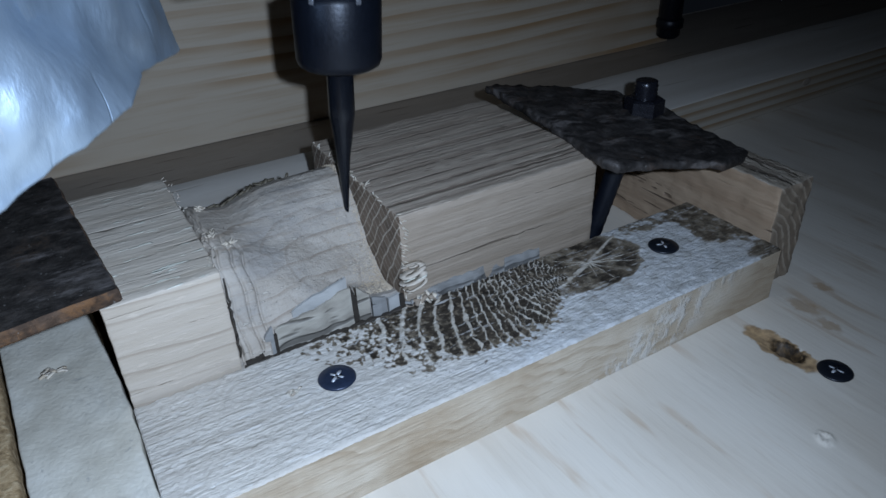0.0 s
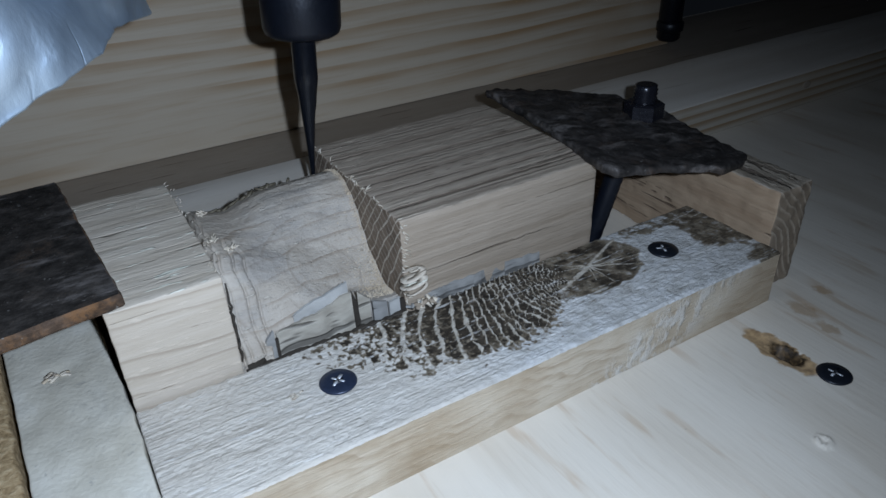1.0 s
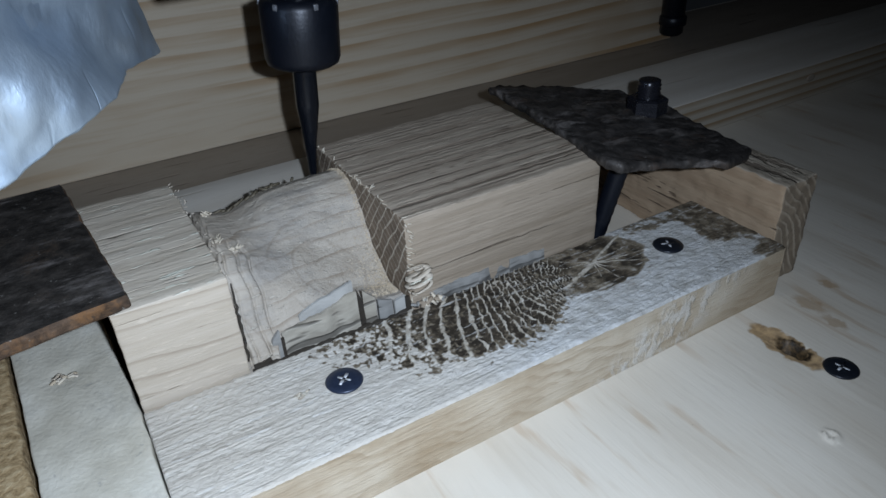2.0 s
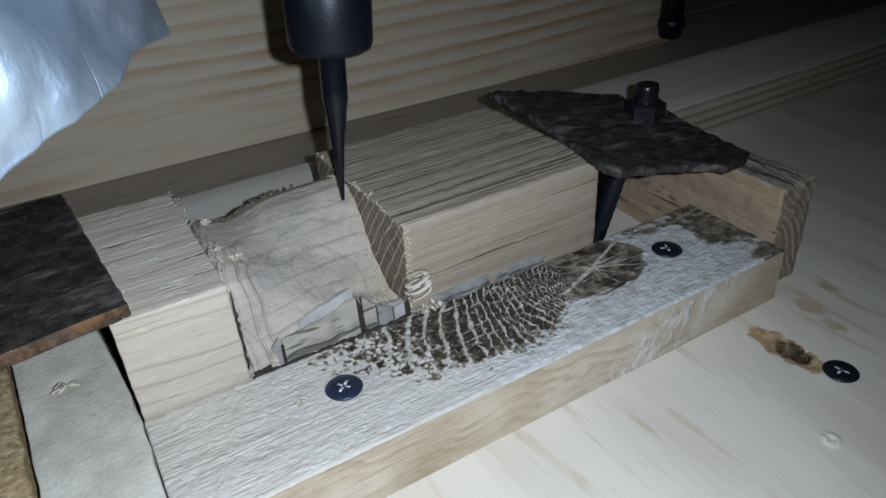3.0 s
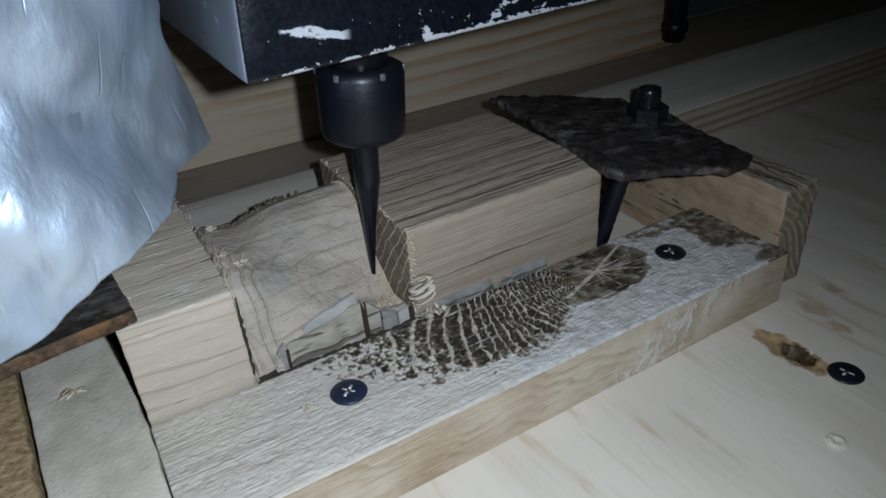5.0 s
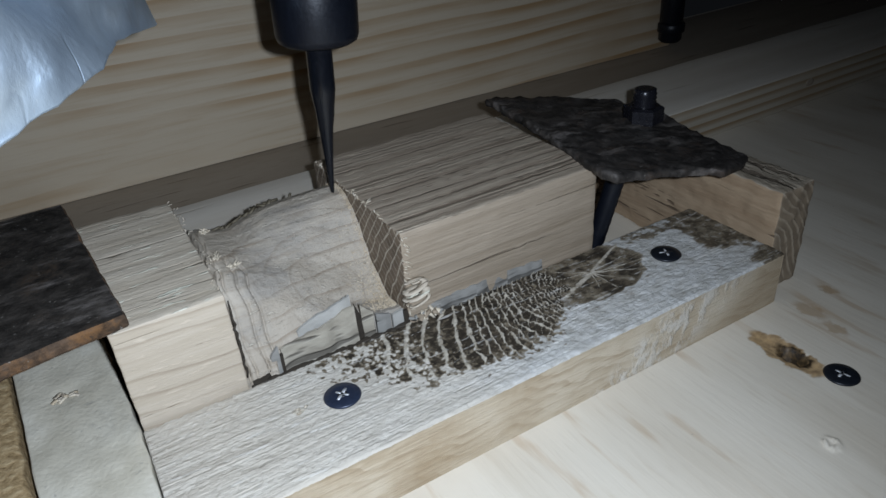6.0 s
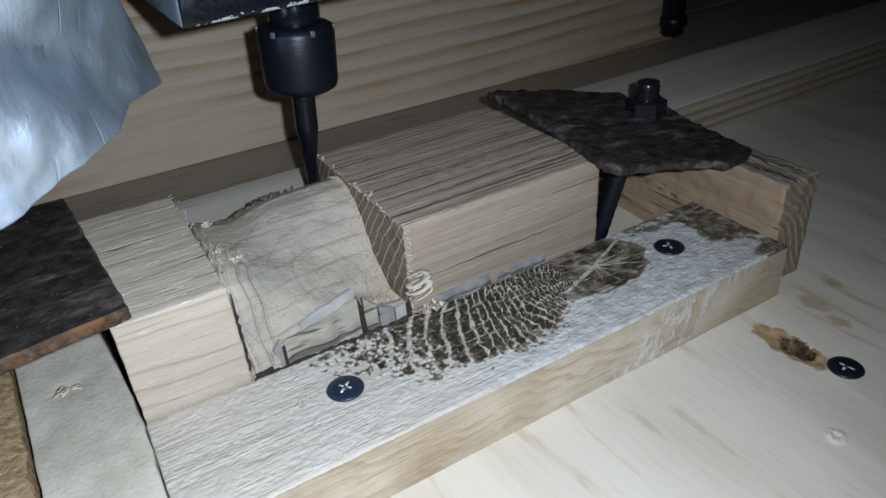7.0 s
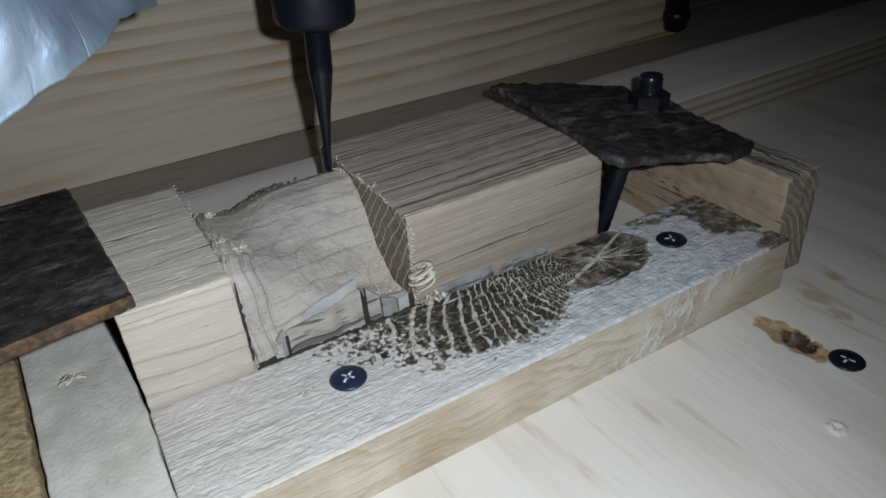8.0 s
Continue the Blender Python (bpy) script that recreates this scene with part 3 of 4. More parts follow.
def build_wall():
    bm = worn_box((-0.44, 0.1945, 0.0040), (0.160, 0.2345, 0.17), 0.0006, 0.02, 0.0003, 0.03)
    bmesh.ops.rotate(bm, verts=bm.verts, cent=(-0.17, 0.1945, 0), matrix=Matrix.Rotation(radians(-0.8), 3, "Z"))
    solid("wall_north", bm, PINE_WALL, (0.0, 0.195, 0.0), "planed pine side board with soft yellow growth bands", "side board", kind="structure")
    bm = worn_box((-0.44, 0.1365, 0.0), (0.44, 0.228, 0.0038), 0.0008, 0.02)
    solid("trim_strip", bm, BROWN_BOARD, (0.0, 0.134, 0.0), "dark brown hardboard strip lying under the pine board", "hardboard strip", kind="structure")


def build_back_rail():
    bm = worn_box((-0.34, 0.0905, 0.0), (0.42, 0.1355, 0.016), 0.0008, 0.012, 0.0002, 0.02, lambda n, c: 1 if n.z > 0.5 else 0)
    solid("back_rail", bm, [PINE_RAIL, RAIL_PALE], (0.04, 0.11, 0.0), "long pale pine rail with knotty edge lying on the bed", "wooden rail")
    rail = bpy.data.objects["back_rail"]
    bm = lathe([(0.0030, -0.0002), (0.0030, 0.0001), (0.0024, 0.00016), (0.0008, 0.0002)], 22)
    for v in bm.verts:
        v.co = Vector((0.1420 + v.co.x * 0.9, 0.0904 - v.co.z, 0.0100 + v.co.y * 0.55))
    part("knot", bm, BROWN_BOARD, rail, "brown pine knot")


RAIL = (-0.1586, 0.0012, 0.0332, 0.016)  # from x to x, depth and height
KNOT = (-0.0458, 0.0232)


def smooth(v, a, b):
    t = np.clip((v - a) / (b - a), 0.0, 1.0)
    return t * t * (3 - 2 * t)


def net(xs, ys, size, seed, stretch=1.0, octaves=2):
    """Noise over a net of places, -1 to 1: size in metres along y, stretched along x."""
    out = np.zeros((len(xs), len(ys)))
    for o in range(octaves):
        f = 2.0 ** o / size
        c, d = (math.cos(0.6 + o), math.sin(0.6 + o)) if stretch < 2 else (1.0, 0.0)
        out += np.array([[noise.noise(Vector((x * f / stretch * c - y * f * d, x * f / stretch * d + y * f * c, seed + 0.37 + 7.3 * o + 0.31 * x * f / stretch + 0.23 * y * f))) for y in ys] for x in xs]) * 0.55 ** o
    return out


def rail_relief(xs, ys):
    """How the weathered top lies: dark worn-out wood (0 to 1), hard pale ridges, chalky grey, and the height."""
    X, Y = np.meshgrid(xs, ys, indexing="ij")
    big, mid, fine = net(xs, ys, 0.0080, 1), net(xs, ys, 0.0026, 4), net(xs, ys, 0.0008, 9, 1.4)
    fibre = net(xs, ys, 0.0011, 15, 14.0, 1)
    dx, far = X - KNOT[0], 0
    # growth rings: round near the knot, their middle drawn to the front edge farther out
    far = smooth(-dx, 0.020, 0.042)
    dy = Y - (KNOT[1] - 0.0015) + 0.0215 * far
    r = np.hypot(dx, dy) + 0.0005 * mid + 0.00025 * fine + 0.0012 * big
    ring = np.mod(np.log(np.maximum(r, 0.004)) / 0.077, 1.0)
    line = np.exp(-((ring - 0.5) / (0.13 + 0.06 * mid)) ** 2)
    turn = np.arctan2(dy, dx)
    ray = np.exp(-((np.mod(turn * 9.5 + 0.35 * mid + 3.0 * r / 0.03, 1.0) - 0.5) / 0.09) ** 2)
    inner = smooth(-dx, 0.044, 0.026)
    # the worn-out stretch beside the knot
    front = np.interp(X, (-0.128, -0.116, -0.104, -0.092, -0.080, -0.070, -0.064, -0.058), (0.027, 0.0185, 0.0105, 0.0060, 0.0040, 0.0060, 0.0090, 0.0130))
    inside = Y - front + 0.0030 * big + 0.0022 * mid
    zone = smooth(inside, -0.0035, 0.0075) * smooth(X, -0.132, -0.104) * smooth(-dx, 0.004, 0.011)
    torn = 0.5 + 0.9 * mid * 0.6 + 0.75 * fine
    pits = np.clip(0.5 + 0.9 * net(xs, ys, 0.0015, 31, 0.8), 0, 1)
    worn = np.clip(zone * (0.46 + 0.50 * zone * smooth(X, -0.112, -0.086)) + zone ** 0.5 * (0.60 * (torn - 0.52) + (0.45 + 0.75 * smooth(-X, 0.096, 0.110)) * (pits - 0.45)), 0, 1.15)
    ridge = zone * np.maximum(line, 0.75 * ray * inner) * (0.85 + 0.5 * mid) * (0.35 + 0.65 * smooth(X, -0.116, -0.098))
    # pale cracks that run out from the knot's heart
    crack = np.zeros_like(X)
    for ang, length, width, bow in ((24, 0.0190, 0.00055, 3), (200, 0.0150, 0.00088, 0), (-9, 0.0185, 0.00026, -4), (-27, 0.0165, 0.00024, 5), (-84, 0.0100, 0.00026, 6), (-112, 0.0070, 0.00018, 2), (-52, 0.0105, 0.00026, -5), (139, 0.0120, 0.00022, 9), (164, 0.0100, 0.00016, -7)):
        along = dx * math.cos(radians(ang)) + (Y - KNOT[1]) * math.sin(radians(ang))
        side = -dx * math.sin(radians(ang)) + (Y - KNOT[1]) * math.cos(radians(ang)) + bow * along * (along - length) + 0.00022 * mid + 0.00010 * fine
        taper = np.clip(1.15 - along / length, 0.15, 1)
        crack = np.maximum(crack, np.exp(-(side / (width * (0.6 + 0.6 * taper))) ** 2) * smooth(along, -0.0006, 0.0006) * smooth(-along, -length, -0.85 * length))
    torn_spot = np.exp(-((X + 0.1290) / 0.0019) ** 2 - ((Y - 0.0192) / 0.0012) ** 2) * (0.8 + 0.6 * fine)
    ridge = np.maximum.reduce([ridge, crack * (0.8 + 0.3 * mid), torn_spot])
    # the knot: dark heart in patches, paler between
    e = np.hypot(dx * 0.80, (Y - KNOT[1]) * (1.0 + 0.14 * (Y < KNOT[1]))) + 0.0026 * big + 0.0010 * mid
    heart = smooth(-e, -0.0142, -0.0116) * np.clip(0.74 + 0.55 * big + 0.40 * mid, 0.45, 1.1)
    halo = np.exp(-((e - 0.0150) / 0.0012) ** 2) * 0.30
    # brown end of the board, in slanting tongues
    tail = smooth(X + 0.35 * (Y - 0.012) + 0.0035 * big, -0.014, -0.006) * np.clip(0.72 + 0.45 * mid + 0.4 * big, 0.2, 1)
    tail = np.maximum(tail, smooth(Y + 0.0030 * big, 0.0235, 0.0285) * smooth(X, -0.034, -0.024) * np.clip(0.58 + 0.4 * mid + 0.3 * fine, 0, 1))
    wear = np.clip(np.maximum.reduce([worn * (1 - 0.55 * line * zone), heart, halo, tail * 0.72]), 0, 1.2)
    faint = np.exp(-((np.mod(e / 0.0031, 1.0) - 0.5) / 0.12) ** 2) * smooth(dx, 0.012, 0.020) * smooth(-dx, -0.036, -0.026)
    wear = np.maximum(wear, 0.34 * faint * smooth(mid, -0.3, 0.3))
    white = smooth(X + 0.004 * big, -0.104, -0.072) * 0.9 + 0.25 * smooth(X, -0.150, -0.110)
    lift = 0.00006 * fibre + 0.00017 * fine * (0.7 + zone) + 0.00014 * mid
    lift += 0.00034 * ridge - 0.00040 * np.clip(wear, 0, 1) * np.clip(zone + heart, 0, 1)
    return wear, ridge, np.clip(white, 0, 1), lift


def rail_mesh():
    """The rail in one body: a fine weathered top with chipped edges, and plain flanks."""
    x0, x1, depth, top = RAIL
    nx, ny = 650, 132
    xs, ys = np.linspace(x0, x1, nx + 1), np.linspace(0.0, depth, ny + 1)
    wear, ridge, white, lift = rail_relief(xs, ys)
    # both long edges are rubbed round, the rear one is broken away in places
    chip = np.array([noise.noise(Vector((x * 420, 5, 0))) * 0.6 + noise.noise(Vector((x * 1300, 8, 0))) * 0.4 for x in xs])
    nick = np.array([noise.noise(Vector((x * 300, 2, 3))) * 0.5 + noise.noise(Vector((x * 1100, 3, 1))) * 0.5 for x in xs])
    bm = bmesh.new()
    layers = [bm.verts.layers.float.new(n) for n in ("wear", "ridge", "white")]
    grid = []
    for i, x in enumerate(xs):
        row = []
        for j, y in enumerate(ys):
            u = y / depth
            yy = y + (0.0010 * chip[i] - 0.0002) * max(0.0, (u - 0.9) / 0.1) + 0.00025 * nick[i] * max(0.0, 1 - u / 0.06)
            round_off = 0.0005 * max(0.0, 1 - y / 0.0009) ** 2 + 0.0006 * max(0.0, 1 - (depth - y) / 0.0010) ** 2 * (1 + chip[i])
            v = bm.verts.new((x, yy, top + lift[i, j] - round_off - (0.0003 if i in (0, nx) else 0)))
            for layer, value in zip(layers, (wear, ridge, white)):
                v[layer] = float(value[i, j])
            row.append(v)
        grid.append(row)
    for a, b in zip(grid, grid[1:]):
        for k in range(ny):
            bm.faces.new((a[k], b[k], b[k + 1], a[k + 1])).smooth = True
    rim = [g[0] for g in grid] + grid[-1][1:] + [g[-1] for g in grid[-2::-1]] + grid[0][-2:0:-1]
    rows = [rim]
    for z in (0.0146, 0.0105, 0.005, 0.0):
        rows.append([bm.verts.new((v.co.x, (0.0002 if v.co.y < 0.0012 else depth - 0.0001 if v.co.y > depth - 0.0015 else v.co.y) + 0.0001 * noise.noise(Vector((v.co.x * 60, z * 200, v.co.y * 60))), z)) for v in rim])
    for a, b in zip(rows, rows[1:]):
        for k in range(len(rim)):
            n = (k + 1) % len(rim)
            f = bm.faces.new((a[k], b[k], b[n], a[n]))
            f.material_index, f.smooth = 1, True
    bm.faces.new(rows[-1][::-1]).material_index = 1
    for f in bm.faces:
        if f.material_index == 1:
            for e in f.edges:
                if any(g.material_index == 0 for g in e.link_faces):
                    e.smooth = False
    bmesh.ops.recalc_face_normals(bm, faces=bm.faces)
    return bm


def build_front_rail():
    rail = solid("front_rail", rail_mesh(), [RAIL_TOP, RAIL_SIDE], (-0.0795, 0.017, 0.0), "weathered pale oak rail with dark ringed knot, screwed down", "wooden rail")
    rng = random.Random(4)
    for k in range(9):
        c = Vector((-0.1290 + rng.uniform(-0.0016, 0.0016), 0.0192 + rng.uniform(-0.0007, 0.0007), 0.0160))
        d = Vector((rng.uniform(-1, 1), rng.uniform(-0.5, 0.5), 0)) * 0.0009
        part("torn_splinter", ribbon([c - d, c + Vector((0, 0, 0.0003)), c + d], rng.uniform(0.0004, 0.0008), 0.0002), OAK_PALE, rail)
    return rail


def build_left_boards():
    bm = worn_box((-0.1795, -0.06, 0.0), (-0.15885, 0.150, 0.0158), 0.0006, 0.0018, 0.0003, 0.004)
    for v in bm.verts:
        turn = 0.050 * (v.co.y - 0.034)
        v.co.x -= max(0.0, turn) if v.co.x > -0.165 else turn
        d = math.hypot(v.co.x + 0.1715, (v.co.y - 0.0550) * 0.9)
        if v.co.z > 0.01 and d < 0.0032:
            v.co.z -= 0.0009 * (1 - d / 0.0032)
    plank = solid("side_plank", bm, PLANK, (-0.171, 0.045, 0.0), "dusty grey plank with a gouged screw dent", "wooden plank")
    rng = random.Random(8)
    for k in range(16):
        a = rng.gauss(0.5, 0.7)
        c = Vector((-0.1715 + rng.uniform(-0.0022, 0.0022), 0.0550 + rng.uniform(-0.0014, 0.0014), 0.0155))
        d = Vector((math.cos(a), math.sin(a) * 0.7, 0)) * rng.uniform(0.0007, 0.0018)
        part("torn_splinter", ribbon([c - d, c - d * 0.4 + Vector((0, 0, 0.0002)), c + d * 0.4 + Vector((0, 0, 0.0003)), c + d], rng.uniform(0.0005, 0.0010), 0.00025), (TORN, OAK_PALE, TORN, DUST)[k % 4], plank)
    bm = worn_box((-0.42, -0.10, 0.0), (-0.1808, 0.150, 0.0145), 0.0008, 0.004, 0.0006, 0.004)
    for v in bm.verts:
        v.co.x -= 0.050 * (v.co.y - 0.034)
    solid("chipboard_panel", bm, CHIPBOARD, (-0.30, 0.03, 0.0), "raw brown chipboard panel lying beside the plank", "chipboard panel")


# ---- the workpiece ----
X_SHOULDER, X_CUT = -0.1355, -0.0948
FLANK = ((0.0335, 0.0172), (0.0370, 0.0176), (0.0410, 0.0170), (0.0450, 0.0168), (0.0477, 0.0194), (0.0537, 0.0242), (0.0567, 0.0300), (0.0607, 0.0356), (0.0650, 0.0385), (0.0700, 0.0392), (0.0757, 0.0370), (0.0785, 0.0285), (0.0845, 0.0225), (0.0870, 0.0215))
NECK = ((0.0335, 0.0170), (0.0368, 0.0195), (0.0395, 0.0245), (0.0425, 0.0305), (0.0455, 0.0345), (0.0490, 0.0370), (0.0550, 0.0382), (0.0650, 0.0384), (0.0700, 0.0382), (0.0760, 0.0365), (0.0800, 0.0325), (0.0845, 0.0265), (0.0870, 0.0245))


def carve_height(x, y):
    """Height of the milled form: a boxy neck at the shoulder that runs into a narrower bell at the cut."""
    ys, a = zip(*FLANK)
    yn, b = zip(*NECK)
    u = min(1.0, max(0.0, (x - X_SHOULDER) / (X_CUT - X_SHOULDER)))
    w = u * u * (3 - 2 * u)
    z = float(np.interp(y, yn, b)) * (1 - w) + float(np.interp(y, ys, a)) * w
    dip = min(1.0, max(0.0, (y - 0.045) / 0.02))
    z -= (0.0006 + 0.0020 * dip) * math.exp(-((x + 0.1255) / 0.0065) ** 2)
    for gx, gw, gd in ((-0.1349, 0.0004, 0.0030), (-0.1331, 0.00026, 0.0011), (-0.1302, 0.00032, 0.0016), (-0.1278, 0.00030, 0.0015)):
        bend = 0.0012 * math.sin(900 * (y - 0.034)) * math.exp(-((y - 0.05) / 0.02) ** 2)
        gd *= 1.0 if gx < -0.132 else min(1.0, max(0.0, (0.0560 - y) / 0.004))
        z -= gd * math.exp(-((x - gx - 0.3 * bend) / gw) ** 2) * (0.75 + 0.5 * noise.noise(Vector((gx * 900, y * 300, 2))))
    return z + 0.00012 * noise.noise(Vector((x, y, 0)) * 700)


def build_workpiece():
    x0, x1, y0, y1, top, low = -0.1584, -0.0355, 0.0340, 0.0868, 0.040, 0.0003
    wp = thing("oak_workpiece", (-0.097, 0.060, 0.0), "sawn oak block half milled into a necked knob", "workpiece")

    def pick(n, c):
        return 0 if n.z > 0.5 else (2 if n.x < -0.5 else 1)
    part("uncut_block", worn_box((X_CUT, y0, low), (x1, y1, top), 0.0005, 0.0015, 0.00022, 0.003, pick), [OAK_TOP, OAK_FACE, END_GRAIN], wp, "brown sawn top and fresh end grain")
    part("end_block", worn_box((x0, y0, low), (X_SHOULDER, y1, top), 0.0004, 0.0014, 0.00018, 0.003, pick), [OAK_PALE, OAK_LIGHT, END_GRAIN], wp)
    bm = bmesh.new()
    nx, ny = 230, 100
    rows = []
    for i in range(nx + 1):
        x = X_SHOULDER - 0.0002 + (X_CUT - X_SHOULDER + 0.0004) * i / nx
        front = y0 + 0.0004 + 0.0035 * min(1.0, max(0.0, (x + 0.1285) / 0.0015))
        row = [bm.verts.new((x, front, 0.0006))]
        for j in range(ny + 1):
            y = front + (y1 - 0.0004 - front) * j / ny
            row.append(bm.verts.new((x, y, carve_height(x, y))))
        row.append(bm.verts.new((x, y1 - 0.0004, 0.0006)))
        rows.append(row)
    for a, b in zip(rows, rows[1:]):
        for k in range(len(a) - 1):
            bm.faces.new((a[k], b[k], b[k + 1], a[k + 1])).smooth = True
        bm.faces.new((a[0], a[-1], b[-1], b[0]))
    bm.faces.new(rows[0])
    bm.faces.new(rows[-1][::-1])
    bmesh.ops.recalc_face_normals(bm, faces=bm.faces)
    part("milled_neck", bm, MILLED, wp, "smooth pale milled neck with tool lines")
    # dark ribbons laid along the shoulder crack paint its shadow line
    crack = [(X_SHOULDER + 0.0003 + 0.0005 * noise.noise(Vector((i * 0.9, 7, 0))), 0.0339 - 0.00001 * i, 0.0385 - 0.0012 * i) for i in range(18)]
    part("shoulder_crack_shade", ribbon(crack, 0.00055, 0.0003, (0, 1, 0)), GAP_SHADE, wp, "dark ragged ribbon that paints the shade in the shoulder crack")
    crack = [(X_SHOULDER + 0.0004 + 0.0003 * math.sin(i * 2.1), 0.0345 + 0.0011 * i, carve_height(X_SHOULDER + 0.0010, 0.0345 + 0.0011 * i) + 0.0012) for i in range(5, 14)]
    part("shoulder_crack_shade", ribbon(crack, 0.0006, 0.0004), GAP_SHADE, wp)
    rng = random.Random(2)
    # fuzz along the cut edge and the shoulder
    for k in range(34):
        t = rng.random()
        p = Vector((X_CUT + rng.uniform(-0.0003, 0.0006), y0 + (y1 - y0) * t, top + 0.0001))
        d = Vector((rng.uniform(-1, 0.6), rng.uniform(-0.8, 0.8), rng.uniform(0.2, 1.0))).normalized() * rng.uniform(0.0006, 0.0018)
        part("fuzz", ribbon([p, p + d * 0.6, p + d + Vector((0.0004, 0, -0.0002))], 0.00026, 0.00015), TORN, wp)
    for k in range(26):
        p = Vector((X_CUT + rng.uniform(-0.0002, 0.0012), y0 - 0.0001, 0.018 + 0.022 * rng.random()))
        d = Vector((rng.uniform(-0.4, 1.0), rng.uniform(-1, -0.2), rng.uniform(-0.7, 0.7))).normalized() * rng.uniform(0.0006, 0.0016)
        part("fuzz", ribbon([p, p + d * 0.6, p + d + Vector((0.0003, 0, -0.0003))], 0.00028, 0.00015), TORN, wp)
    for k in range(44):
        t = rng.random()
        p = Vector((X_SHOULDER + rng.uniform(-0.0012, 0.0012), y0 + (y1 - y0) * t, top - 0.0002))
        d = Vector((rng.uniform(-0.3, 1), rng.uniform(-0.8, 0.8), rng.uniform(0.0, 0.35))).normalized() * rng.uniform(0.0004, 0.0012)
        part("fuzz", ribbon([p, p + d * 0.6, p + d], 0.00022, 0.00014), OAK_PALE, wp)


def curl(center, radius, turns, width, lean):
    """A shaving wound round an upright axis like a loose spring."""
    pts = []
    n = int(16 * turns)
    for i in range(n + 1):
        a = 2 * math.pi * turns * i / n + lean
        r = radius * (0.9 + 0.22 * noise.noise(Vector((i * 0.35, lean, radius * 900))))
        pts.append(Vector(center) + Vector((math.cos(a) * r * 1.25, math.sin(a) * r * 0.75, 0.0021 * (turns * i / n - turns / 2) + 0.0003 * math.cos(a))))
    return ribbon(pts, width, 0.00016, (0, 0, 1))


def shard(xa, xb, low, za, zb, y):
    """An upright torn flake with a ragged upper edge."""
    bm = bmesh.new()
    n = max(4, int((xb - xa) / 0.0006))
    cols = []
    for i in range(n + 1):
        u = i / n
        x = xa + (xb - xa) * u
        top = za + (zb - za) * u + 0.0009 * noise.noise(Vector((x * 300, y * 900, 1))) + 0.00025 * noise.noise(Vector((x * 1500, y * 900, 5)))
        bend = 0.0007 * noise.noise(Vector((x * 260, 3, y * 700)))
        cols.append([bm.verts.new((x + 0.0004 * noise.noise(Vector((k * 3.1, y * 999, i * 0.01))), y + bend + off + lean * k, low + (top - low) * k / 3)) for k in range(4) for off, lean in ((0, 0.0002),)] +
                    [bm.verts.new((x, y + bend + 0.0007 + 0.0002 * k, low + (top - low) * k / 3)) for k in (3, 2, 1, 0)])
    for a, b in zip(cols, cols[1:]):
        for k in range(8):
            bm.faces.new((a[k], b[k], b[(k + 1) % 8], a[(k + 1) % 8]))
    bm.faces.new(cols[0])
    bm.faces.new(cols[-1][::-1])
    bmesh.ops.recalc_face_normals(bm, faces=bm.faces)
    return bm


